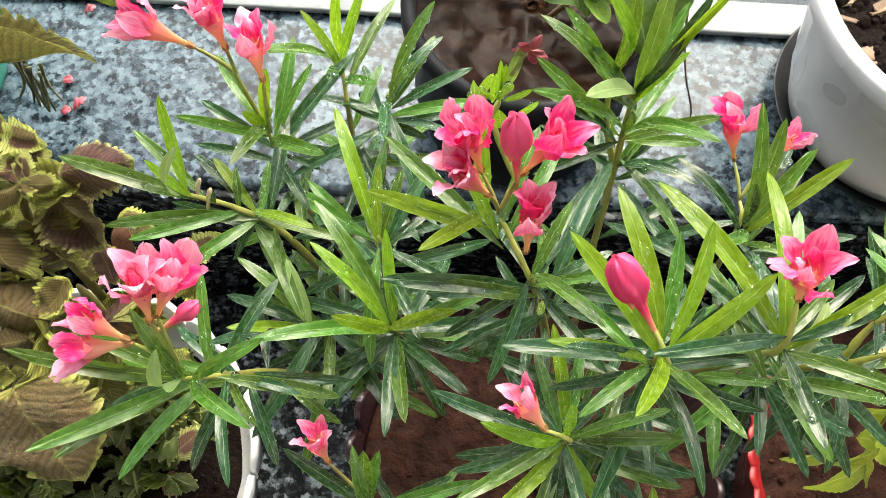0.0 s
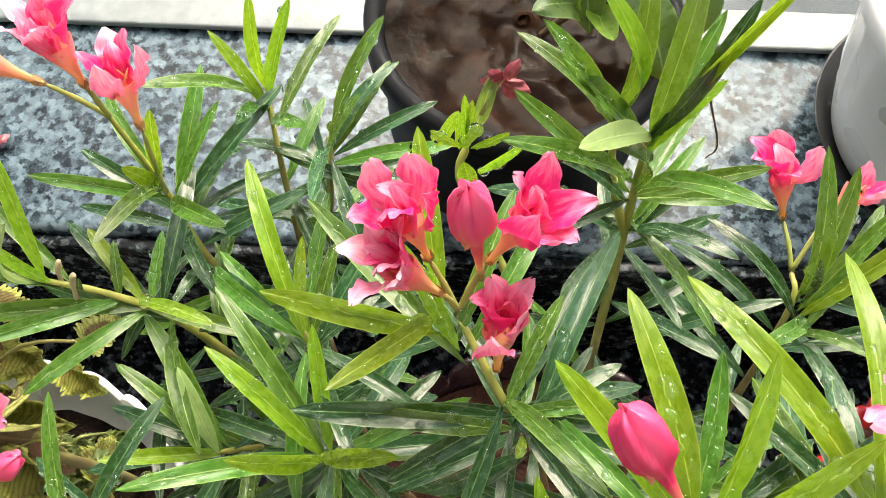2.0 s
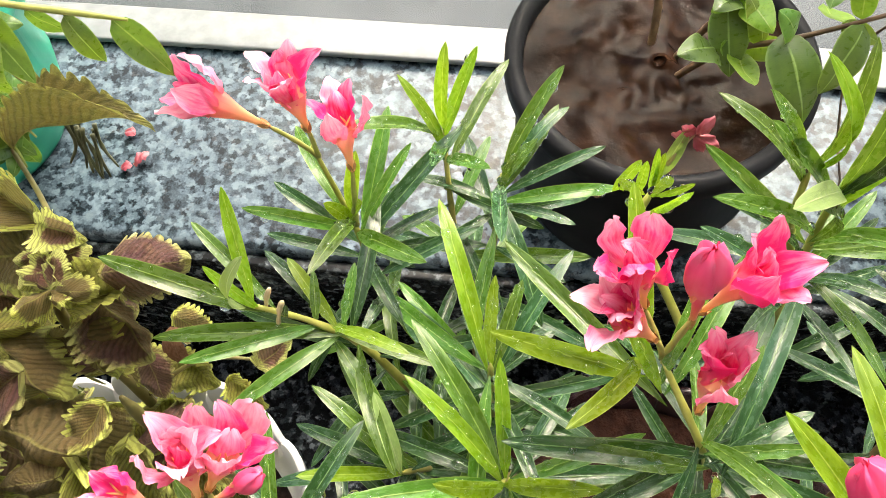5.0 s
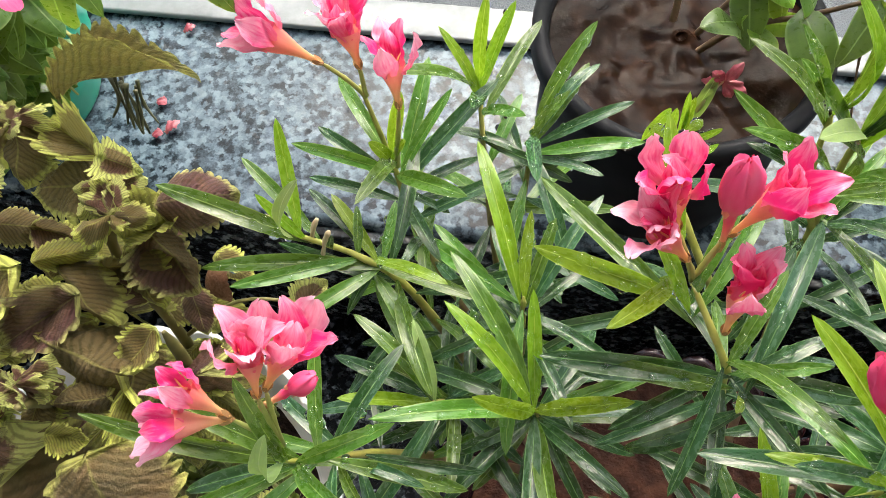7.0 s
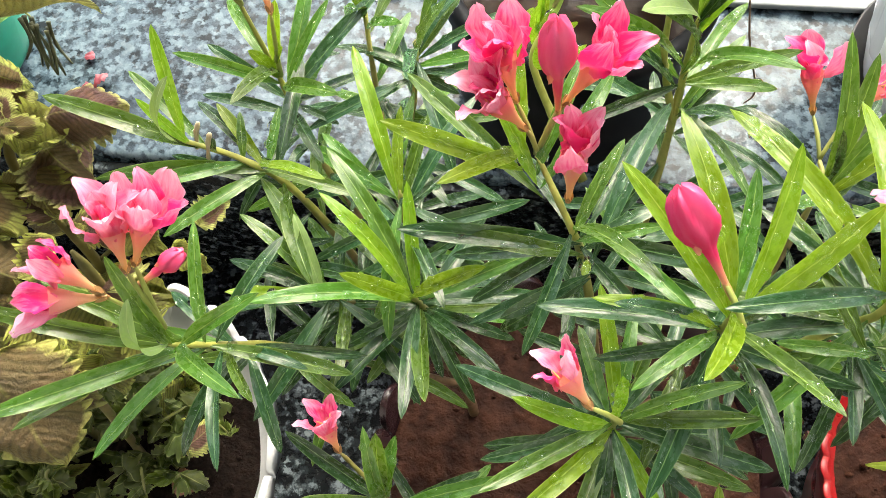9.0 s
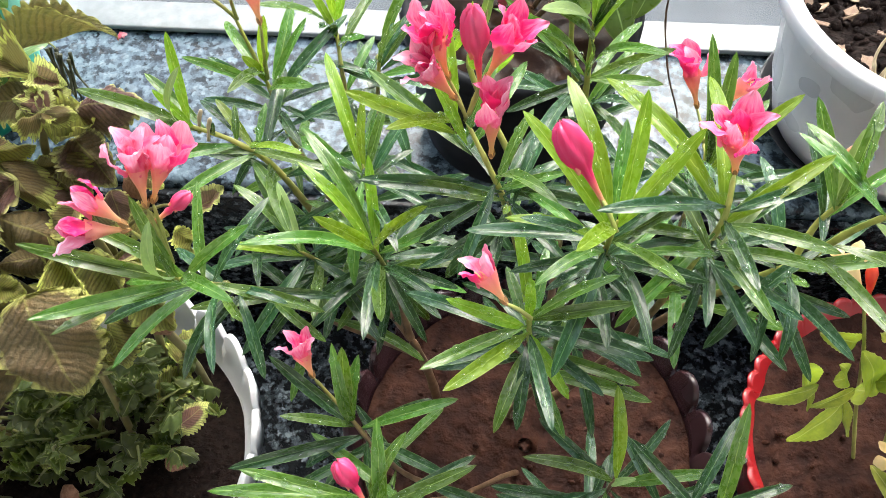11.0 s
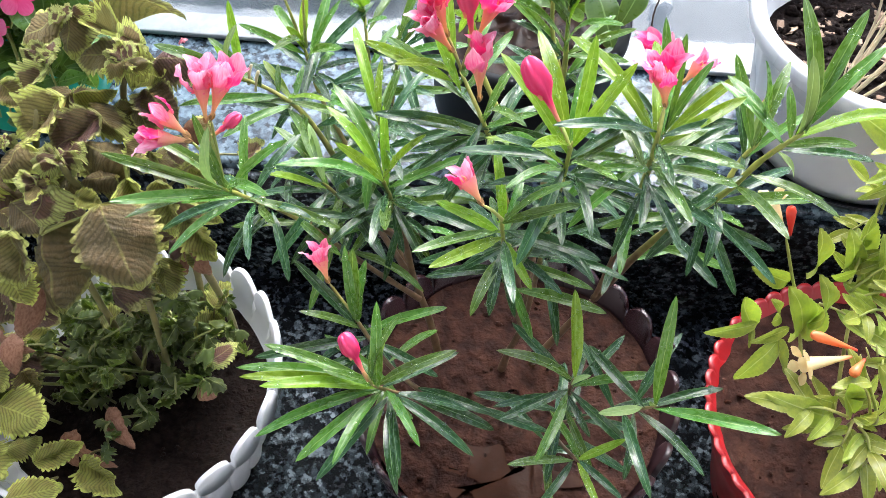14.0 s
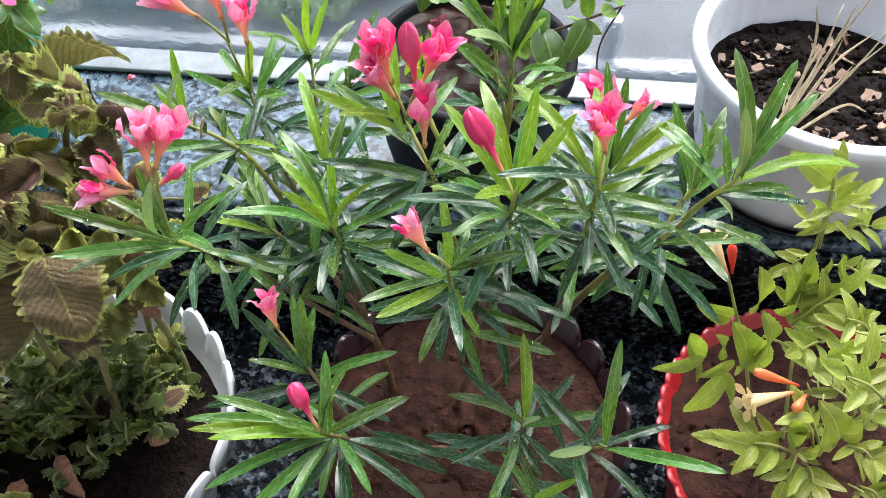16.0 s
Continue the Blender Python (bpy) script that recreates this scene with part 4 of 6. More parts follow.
def oleander_flower(base, mouth, spread=35.0, petals=5, inner=0, size=1.0, seed=0.0):
    """Funnel-shaped flower: slim peach tube widening to a pink throat, five broad ruffled petals, a few inner ones."""
    b, m = Vector(base), Vector(mouth)
    x, y, z = ring_frame(m - b)
    length = (m - b).length
    throat = b.lerp(m, 0.60)
    steps = 8
    radii = (0.0012, 0.0014, 0.0017, 0.0022, 0.0030, 0.0041, 0.0053, 0.0063, 0.0070)
    bm = bmesh.new()
    uv = bm.loops.layers.uv.new("UVMap")
    rings = []
    for k in range(steps + 1):
        p = b.lerp(throat, k / steps)
        rings.append([bm.verts.new(p + (x * math.cos(a) + y * math.sin(a)) * radii[k] * size * (1 + 0.06 * math.cos(5 * a))) for a in (2 * math.pi * q / 15 for q in range(15))])
    for k in range(steps):
        for q in range(15):
            f = bm.faces.new((rings[k][q], rings[k][(q + 1) % 15], rings[k + 1][(q + 1) % 15], rings[k + 1][q]))
            for loop, w in zip(f.loops, (k, k, k + 1, k + 1)):
                loop[uv].uv = (q / 15, 0.75 * w / steps)
    flower = part("flower", bm, TUBE, oleander, "pink oleander flower with peach-coloured tube")
    for k in range(petals + inner):
        core = k >= petals
        a = seed + 2 * math.pi * k / petals + rng.uniform(-0.12, 0.12) + (0.6 if core else 0)
        o = radians(spread * (0.12 if core else 0.55) + rng.uniform(-7, 7))
        out = x * math.cos(a) + y * math.sin(a)
        d = z * math.cos(o) + out * math.sin(o)
        n = length * (0.40 if core else 0.49) * (0.55 + 0.45 * size) * rng.uniform(0.9, 1.1)
        foot = throat + out * (0.0030 if core else 0.0058) * size - z * 0.004
        side = out.cross(z) * rng.uniform(-0.14, 0.14)
        placed("petal", PETAL[rng.randrange(5)], along(foot, foot + (d + side).normalized() * n, n * rng.uniform(0.50, 0.64), z * math.sin(o) - out * math.cos(o) + x * 0.01, rng.uniform(4, 16)), flower)
    for k in range(4):
        p = throat + (x * math.cos(1.6 * k) + y * math.sin(1.6 * k)) * 0.003 * size
        stem("stamen", [p, p + z * length * 0.14 + x * rng.uniform(-0.004, 0.004) + y * rng.uniform(-0.004, 0.004)], 0.0006, 0.0004, TUBE, flower, 0.0, 3)
    for k in range(5):
        out = x * math.cos(1.257 * k) + y * math.sin(1.257 * k)
        placed("sepal", SEPAL, along(b - z * 0.002, b + z * 0.006 + out * 0.0026, 0.0028, out, 0), flower)
    return flower


def oleander_bud(base, tip, fat=0.011):
    """Closed twisted bud on its tube."""
    b, t = Vector(base), Vector(tip)
    x, y, z = ring_frame(t - b)
    n = (t - b).length * 0.9
    fat *= 0.86
    bm = bmesh.new()
    uv = bm.loops.layers.uv.new("UVMap")
    prof = ((0, 0.0015), (0.14, 0.0018), (0.28, 0.0026), (0.38, fat * 0.33), (0.47, fat * 0.58), (0.56, fat * 0.86), (0.66, fat), (0.77, fat * 0.99), (0.86, fat * 0.88), (0.93, fat * 0.66), (0.97, fat * 0.42), (1.0, fat * 0.14))
    rings = []
    for k, (f, r) in enumerate(prof):
        ring = []
        for q in range(45):
            a = 2 * math.pi * q / 45
            lap = (5 * a / (2 * math.pi) + 0.95 * f) % 1.0
            rr = r * (1 + (0.26 * (lap - 0.5) + 0.07 * math.sin(2 * a + 4 * f) if k > 2 else 0))
            ring.append(bm.verts.new(b + z * n * (f + (0.06 * lap if k > 7 else 0)) + (x * math.cos(a) + y * math.sin(a)) * rr))
        rings.append(ring)
    for k in range(len(prof) - 1):
        for q in range(45):
            f = bm.faces.new((rings[k][q], rings[k][(q + 1) % 45], rings[k + 1][(q + 1) % 45], rings[k + 1][q]))
            for loop, w, u in zip(f.loops, (k, k, k + 1, k + 1), (q, q + 1, q + 1, q)):
                loop[uv].uv = (u / 45, prof[w][0])
    bud = part("flower_bud", bm, BUD, oleander, "closed deep pink oleander bud")
    for k in range(2):
        a = 2.6 * k + 0.4
        out = x * math.cos(a) + y * math.sin(a)
        foot = b + z * n * 0.40 + out * fat * 0.66
        placed("petal", WRAP[k % 2], along(foot, b + z * n * 1.0 + out * fat * 0.5, fat * 1.3, out, 14), bud)
    calyx = bmesh.new()
    tube(calyx, [b - z * 0.010, b - z * 0.003, b + z * 0.004], 0.0014, 0.0026, 7, 0.1)
    part("calyx", calyx, CALYX, bud, "reddish calyx")
    return bud


def pedicels(pts, parent):
    for a, b in pts:
        stem("pedicel", [a, Vector(a).lerp(Vector(b), 0.5) + Vector((0, 0, 0.002)), b], 0.0016, 0.0012, GREEN_STEM, parent, 0.15, 4)


oleander_flower((0.001, 0.364, 0.690), (-0.013, 0.366, 0.747), 38, inner=2, seed=0.3)
oleander_flower((0.007, 0.351, 0.685), (-0.021, 0.349, 0.727), 48, inner=3, seed=1.0, size=1.1)
oleander_bud((0.022, 0.361, 0.690), (0.015, 0.362, 0.760), 0.0095)
oleander_flower((0.025, 0.364, 0.690), (0.047, 0.368, 0.745), 42, inner=2, seed=0.8)
oleander_flower((0.032, 0.330, 0.652), (0.030, 0.338, 0.714), 30, inner=1, seed=0.1)
pedicels([((0.014, 0.352, 0.664), q) for q in ((0.001, 0.364, 0.690), (0.007, 0.351, 0.685), (0.022, 0.361, 0.690), (0.025, 0.364, 0.690))], oleander)
oleander_flower((-0.186, 0.266, 0.665), (-0.184, 0.281, 0.717), 40, inner=3, seed=0.5)
oleander_flower((-0.183, 0.270, 0.665), (-0.161, 0.285, 0.717), 30, inner=1, seed=0.2)
oleander_bud((-0.183, 0.270, 0.648), (-0.160, 0.281, 0.664), 0.0062)
oleander_flower((-0.200, 0.258, 0.650), (-0.239, 0.243, 0.667), 58, inner=2, seed=0.9, size=1.1)
oleander_flower((-0.200, 0.258, 0.655), (-0.230, 0.264, 0.684), 22, petals=4, seed=0.2)
pedicels([((-0.183, 0.258, 0.61), q) for q in ((-0.186, 0.266, 0.665), (-0.183, 0.270, 0.665), (-0.200, 0.258, 0.650))], oleander)
oleander_flower((-0.192, 0.456, 0.675), (-0.238, 0.459, 0.703), 38, inner=2, seed=0.4, size=1.2)
oleander_flower((-0.170, 0.454, 0.676), (-0.178, 0.459, 0.725), 48, inner=3, seed=0.7, size=1.2)
oleander_flower((-0.148, 0.445, 0.655), (-0.155, 0.462, 0.698), 34, inner=1, seed=0.1, size=1.15)
pedicels([((-0.170, 0.457, 0.648), q) for q in ((-0.192, 0.456, 0.675), (-0.170, 0.454, 0.676))] + [((-0.152, 0.441, 0.60), (-0.148, 0.445, 0.655))], oleander)
oleander_flower((0.177, 0.288, 0.700), (0.168, 0.296, 0.745), 55, inner=3, seed=0.2, size=1.25)
oleander_bud((-0.042, 0.127, 0.528), (-0.060, 0.144, 0.563), 0.0085)
oleander_flower((-0.092, 0.218, 0.519), (-0.104, 0.234, 0.556), 52, seed=0.6, size=1.05)
oleander_flower((0.046, 0.221, 0.646), (0.022, 0.239, 0.672), 30, petals=4, seed=0.3, size=1.15)
oleander_bud((0.098, 0.268, 0.696), (0.068, 0.294, 0.738), 0.0105)
oleander_flower((0.201, 0.457, 0.570), (0.182, 0.470, 0.625), 45, inner=1, seed=0.5)
oleander_flower((0.221, 0.453, 0.578), (0.245, 0.472, 0.604), 26, petals=4, seed=0.9, size=1.15)
pedicels([((0.108, 0.252, 0.685), (0.098, 0.268, 0.696)), ((0.207, 0.43, 0.558), (0.221, 0.453, 0.578)), ((0.207, 0.43, 0.558), (0.201, 0.457, 0.570)), ((0.062, 0.219, 0.632), (0.046, 0.221, 0.646)), ((-0.038, 0.131, 0.50), (-0.042, 0.127, 0.528))], oleander)
for p in ((-0.191, 0.384, 0.622), (-0.183, 0.378, 0.62)):
    stem("dry_bud", [(p[0] - 0.004, p[1] - 0.002, p[2] - 0.022), (p[0] - 0.001, p[1], p[2] - 0.008), (p[0] + 0.002, p[1] + 0.002, p[2])], 0.0011, 0.0017, DRY_STEM, oleander, 0.4, 4)

# a dried flower head and a young tip among the shoots, a small hip
s_q = shoot([(0.050, 0.40, 0.56), (0.013, 0.445, 0.612), (0.014, 0.46, 0.631)], 0.0044, 0.0036)
for b, t, w, a in (((0.014, 0.46, 0.63), (0.012, 0.464, 0.669), 0.0045, "young"), ((0.015, 0.46, 0.632), (0.016, 0.464, 0.665), 0.0045, "young"), ((0.017, 0.47, 0.626), (0.026, 0.474, 0.674), 0.0085, "pale"), ((0.013, 0.45, 0.646), (0.02, 0.454, 0.658), 0.005, "young"), ((0.016, 0.455, 0.635), (0.036, 0.459, 0.645), 0.0052, "young"), ((0.011, 0.455, 0.636), (-0.005, 0.459, 0.644), 0.0052, "young"), ((0.013, 0.44, 0.646), (0.017, 0.444, 0.617), 0.01, "young"), ((0.01, 0.47, 0.61), (0.011, 0.474, 0.641), 0.006, "young"), ((-0.003, 0.475, 0.604), (0.009, 0.479, 0.634), 0.007, "young"), ((0.021, 0.48, 0.57), (0.047, 0.484, 0.596), 0.006, "young")):
    oleander_leaf(s_q, b, t, a, w, 1, None, (0, -0.8, 0.6))
WITHERED = petal_material("withered_petal", (0.26, 0.035, 0.055), (0.42, 0.12, 0.15), (0.30, 0.06, 0.06), glow=0.12)
WILTED = blade_mesh("withered_petal", WITHERED, 0.5, 0.2, 0.2, petal_form, 10, curl=0.3, ratio=0.6, crinkle=0.02, ruffle=0.08)
head = Vector((0.031, 0.475, 0.668))
stem("flower_stalk", [(0.021, 0.47, 0.645), head.lerp(Vector((0.021, 0.47, 0.645)), 0.4) + Vector((0, 0, 0.004)), head], 0.0013, 0.0010, DRY_STEM, s_q, 0.2, 4)
for d in ((0.007, 0.002, 0.013), (0.014, -0.002, -0.008), (-0.008, 0, 0.006), (0.006, -0.004, -0.010), (-0.012, 0.001, -0.003)):
    placed("withered_petal", WILTED, along(head, head + Vector(d), 0.007, (0, -1, 0.5), rng.uniform(-40, 40)), s_q)
stem("hip", [(0.262, 0.332, 0.668), (0.264, 0.334, 0.676)], 0.0025, 0.0016, BUD, oleander, 0.3, 3)


# ---- the coleus in the white pot ----
def coleus_meshes(kind):
    out = []
    for arch, fold, curl, ruffle in ((0.10, 0.10, 0.30, 0.04), (-0.08, 0.55, 0.0, 0.10), (0.24, 0.0, 0.8, 0.09), (0.20, -0.8, 0.4, 0.13), (-0.14, 0.9, -0.2, 0.11)):
        out.append(blade_mesh("coleus_leaf", COLEUS[kind], 0.5, arch, fold, ovate, 40, teeth=1, curl=curl, ratio=0.7, crinkle=0.014, ruffle=ruffle))
    return out


COLEUS_LEAF = {k: coleus_meshes(k) for k in COLEUS}
coleus = thing("coleus_plant", (-0.38, 0.30, 0.135), "leggy coleus with brown, yellow-edged quilted leaves, in the white pot", "plant")


def coleus_leaf(parent, base, tip, kind, wide=0.72, form=None, up=(0, -0.5, 1), twist=0.0):
    n = (Vector(tip) - Vector(base)).length
    return placed("leaf", COLEUS_LEAF[kind][rng.randrange(5) if form is None else form], along(base, tip, n * wide, up, twist + rng.uniform(-12, 12)), parent)


c1 = stem("stem", [(-0.345, 0.35, 0.12), (-0.315, 0.355, 0.30), (-0.315, 0.365, 0.45), (-0.330, 0.378, 0.56), (-0.318, 0.393, 0.606)], 0.0048, 0.003, COLEUS_STEM, coleus, 0.1)
c2 = stem("stem", [(-0.37, 0.28, 0.12), (-0.35, 0.29, 0.30), (-0.335, 0.29, 0.44), (-0.345, 0.278, 0.55), (-0.335, 0.262, 0.60)], 0.0045, 0.003, COLEUS_STEM, coleus, 0.1)
c3 = stem("stem", [(-0.41, 0.29, 0.12), (-0.42, 0.30, 0.32), (-0.41, 0.30, 0.50), (-0.390, 0.330, 0.595)], 0.0045, 0.003, COLEUS_STEM, coleus, 0.1)
c4 = stem("stem", [(-0.30, 0.36, 0.12), (-0.292, 0.35, 0.25), (-0.300, 0.34, 0.40), (-0.31, 0.35, 0.50)], 0.005, 0.004, COLEUS_STEM, coleus, 0.1)
for par, b, t, kind, wide in (
        (c1, (-0.293, 0.392, 0.608), (-0.244, 0.407, 0.604), "dark", 0.80),
        (c3, (-0.391, 0.429, 0.625), (-0.44, 0.414, 0.6), "mixed", 0.85),
        (c3, (-0.381, 0.433, 0.63), (-0.38, 0.397, 0.6), "mixed", 0.75),
        (c3, (-0.322, 0.402, 0.61), (-0.375, 0.396, 0.6), "mixed", 0.85),
        (c3, (-0.328, 0.412, 0.625), (-0.3, 0.406, 0.62), "light", 0.85),
        (c3, (-0.329, 0.413, 0.62), (-0.367, 0.435, 0.62), "mixed", 0.75),
        (c3, (-0.39, 0.372, 0.61), (-0.428, 0.358, 0.585), "light", 0.60),
        (c3, (-0.316, 0.377, 0.585), (-0.277, 0.407, 0.59), "olive", 0.62),
        (c3, (-0.359, 0.349, 0.6), (-0.325, 0.369, 0.59), "olive", 0.50),
):
    coleus_leaf(par, b, t, kind, wide)
for par, b, t, kind, wide in (
        (c3, (-0.367, 0.345, 0.6), (-0.41, 0.314, 0.57), "mixed", 0.75),
        (c1, (-0.307, 0.39, 0.575), (-0.273, 0.361, 0.55), "dark", 0.80),
        (c3, (-0.316, 0.376, 0.58), (-0.292, 0.348, 0.55), "mixed", 0.65),
        (c3, (-0.331, 0.338, 0.585), (-0.378, 0.307, 0.565), "dark", 0.65),
        (c1, (-0.296, 0.296, 0.57), (-0.357, 0.314, 0.57), "brown", 0.85),
        (c1, (-0.305, 0.285, 0.56), (-0.341, 0.278, 0.555), "brown", 0.65),
        (c2, (-0.355, 0.261, 0.57), (-0.369, 0.234, 0.54), "light", 0.80),
        (c2, (-0.37, 0.257, 0.57), (-0.395, 0.265, 0.57), "light", 0.65),
        (c2, (-0.392, 0.3, 0.58), (-0.418, 0.275, 0.55), "mixed", 0.80),
        (c2, (-0.336, 0.258, 0.56), (-0.313, 0.259, 0.55), "olive", 0.80),
):
    coleus_leaf(par, b, t, kind, wide)
for par, b, t, kind, wide in (
        (c2, (-0.369, 0.237, 0.53), (-0.363, 0.197, 0.45), "brown", 0.75),
        (c2, (-0.4, 0.233, 0.53), (-0.397, 0.201, 0.48), "mixed", 0.80),
        (c1, (-0.289, 0.319, 0.52), (-0.274, 0.289, 0.47), "olive", 0.60),
        (c1, (-0.302, 0.295, 0.55), (-0.288, 0.274, 0.51), "olive", 0.65),
        (c1, (-0.283, 0.327, 0.45), (-0.249, 0.303, 0.41), "olive", 0.60),
        (c1, (-0.286, 0.328, 0.57), (-0.301, 0.301, 0.56), "mixed", 0.75),
        (c1, (-0.287, 0.372, 0.53), (-0.275, 0.348, 0.51), "dark", 0.70),
        (c3, (-0.353, 0.361, 0.58), (-0.309, 0.326, 0.57), "mixed", 0.55),
        (c2, (-0.352, 0.283, 0.585), (-0.331, 0.271, 0.58), "light", 0.70),
):
    coleus_leaf(par, b, t, kind, wide)
for par, b, t, kind, wide in (
        (c2, (-0.35, 0.277, 0.585), (-0.367, 0.29, 0.59), "light", 0.70),
        (c3, (-0.436, 0.358, 0.6), (-0.411, 0.344, 0.58), "mixed", 0.80),
        (c2, (-0.418, 0.217, 0.5), (-0.399, 0.2, 0.45), "olive", 0.80),
        (c2, (-0.346, 0.283, 0.555), (-0.356, 0.253, 0.54), "mixed", 0.70),
        (c1, (-0.305, 0.397, 0.46), (-0.263, 0.378, 0.45), "olive", 0.70),
        (c1, (-0.305, 0.369, 0.42), (-0.253, 0.348, 0.42), "olive", 0.70),
        (c1, (-0.258, 0.386, 0.45), (-0.227, 0.368, 0.44), "olive", 0.60),
        (c1, (-0.226, 0.383, 0.49), (-0.204, 0.403, 0.5), "light", 0.80),
        (c1, (-0.282, 0.406, 0.52), (-0.257, 0.397, 0.5), "mixed", 0.70),
):
    coleus_leaf(par, b, t, kind, wide)
stem("leaf_stalk", [(-0.315, 0.365, 0.45), (-0.27, 0.385, 0.485), (-0.222, 0.388, 0.492)], 0.0018, 0.0012, COLEUS_STEM, coleus, 0.05, 4)
coleus_leaf(c2, (-0.305, 0.248, 0.566), (-0.268, 0.198, 0.504), "brown", 0.92, 0, (0.15, -0.75, 0.65))
# little tufts of young leaves at the tips
for par, p in ((c1, (-0.320, 0.397, 0.612)), (c2, (-0.345, 0.277, 0.590)), (c3, (-0.395, 0.380, 0.612)), (c1, (-0.308, 0.374, 0.622)), (c3, (-0.365, 0.256, 0.575)), (c3, (-0.42, 0.30, 0.575)), (c3, (-0.385, 0.425, 0.630))):
    for k in range(7):
        a = k * 0.9 + rng.random()
        n = rng.uniform(0.012, 0.026)
        d = Vector((math.cos(a), math.sin(a), rng.uniform(0.0, 0.7))) * n
        coleus_leaf(par, p, Vector(p) + d, rng.choice(("light", "light", "mixed")), 0.7)
# older leaves lower down among the stems
for k in range(26):
    b = Vector((rng.uniform(-0.50, -0.34), rng.uniform(0.22, 0.38), rng.uniform(0.36, 0.53)))
    t = b + Vector((rng.uniform(-0.045, 0.045), rng.uniform(-0.05, 0.0), rng.uniform(-0.04, 0.0)))
    coleus_leaf(c3 if b.x < -0.40 else c2, b, t, rng.choice(("olive", "brown", "mixed", "dark")), 0.75)
for k in range(22):
    b = Vector((rng.uniform(-0.44, -0.31), rng.uniform(0.34, 0.42), rng.uniform(0.48, 0.585)))
    t = b + Vector((rng.uniform(-0.04, 0.04), rng.uniform(-0.035, 0.03), rng.uniform(-0.025, 0.01)))
    coleus_leaf(c3 if b.x < -0.38 else c1, b, t, rng.choice(("mixed", "brown", "dark", "olive")), 0.75)
for k in range(12):
    b = Vector((rng.uniform(-0.34, -0.28), rng.uniform(0.31, 0.37), rng.uniform(0.33, 0.48)))
    t = b + Vector((rng.uniform(-0.04, 0.03), rng.uniform(-0.04, 0.0), rng.uniform(-0.045, 0.0)))
    coleus_leaf(c4, b, t, rng.choice(("olive", "olive", "dark")), 0.7)
for b, t, kind, wide in (
        ((-0.518, 0.177, 0.25), (-0.453, 0.163, 0.245), "olive", 0.95),
        ((-0.462, 0.123, 0.22), (-0.415, 0.155, 0.215), "olive", 0.55),
        ((-0.419, 0.143, 0.19), (-0.363, 0.108, 0.185), "olive", 0.6),
        ((-0.484, 0.079, 0.21), (-0.424, 0.104, 0.205), "olive", 0.6),
        ((-0.494, 0.128, 0.23), (-0.462, 0.152, 0.225), "olive", 0.7),
        ((-0.546, 0.214, 0.28), (-0.5, 0.185, 0.275), "olive", 0.8),
        ((-0.534, 0.119, 0.24), (-0.483, 0.093, 0.235), "olive", 0.75),
        ((-0.427, 0.285, 0.25), (-0.422, 0.327, 0.245), "olive", 0.7),
        ((-0.405, 0.334, 0.27), (-0.368, 0.308, 0.265), "olive", 0.7),
        ((-0.3, 0.338, 0.25), (-0.295, 0.382, 0.245), "olive", 0.7),
        ((-0.32, 0.302, 0.23), (-0.296, 0.342, 0.225), "olive", 0.8),
        ((-0.442, 0.23, 0.2), (-0.395, 0.256, 0.195), "olive", 0.35),
):
    coleus_leaf(c3, b, t, kind, wide)
    foot = Vector((b[0] * 0.8 - 0.083, b[1] * 0.7 + 0.085, 0.13))
    stem("leaf_stalk", [foot, foot.lerp(Vector(b), 0.6) + Vector((0, 0, 0.01)), b], 0.0019, 0.0013, COLEUS_STEM, coleus, 0.05, 4)
# dense older leaves hanging over the far-left rim
for k in range(30):
    b = Vector((rng.uniform(-0.64, -0.50), rng.uniform(0.12, 0.36), rng.uniform(0.23, 0.33)))
    t = b + Vector((rng.uniform(-0.03, 0.045), rng.uniform(-0.05, 0.0), rng.uniform(-0.035, 0.0)))
    coleus_leaf(c3, b, t, rng.choice(("dark", "olive", "brown")), 0.8)
for top in ((-0.56, 0.18, 0.26), (-0.60, 0.27, 0.28), (-0.55, 0.33, 0.31)):
    stem("stem", [(-0.47, 0.27, 0.13), (-0.51, 0.26, 0.22), top], 0.004, 0.0025, COLEUS_STEM, coleus, 0.1)
# withered brown leaves hanging low on the stems
for b, t in (((-0.30, 0.35, 0.40), (-0.285, 0.335, 0.33)), ((-0.31, 0.36, 0.38), (-0.325, 0.345, 0.31)), ((-0.40, 0.22, 0.46), (-0.43, 0.19, 0.40)), ((-0.41, 0.21, 0.20), (-0.37, 0.17, 0.175)), ((-0.275, 0.39, 0.535), (-0.262, 0.37, 0.52)), ((-0.47, 0.185, 0.165), (-0.44, 0.145, 0.160)), ((-0.50, 0.24, 0.31), (-0.49, 0.20, 0.285)), ((-0.305, 0.25, 0.205), (-0.280, 0.240, 0.200)), ((-0.455, 0.17, 0.17), (-0.425, 0.165, 0.15)), ((-0.46, 0.186, 0.17), (-0.39, 0.15, 0.16)), ((-0.528, 0.247, 0.3), (-0.477, 0.23, 0.29))):
    placed("withered_leaf", blade_mesh("withered_leaf", DRY_LEAF, 0.5, 0.2, 0.3, ovate, 12, teeth=1, curl=0.4, ratio=0.6), along(b, t, 0.028, (0, -1, 0.4), rng.uniform(-40, 40)), c4)
FOLDED = coleus_material("folded_leaf", (0.125, 0.120, 0.030), (0.36, 0.36, 0.10), 0.9)
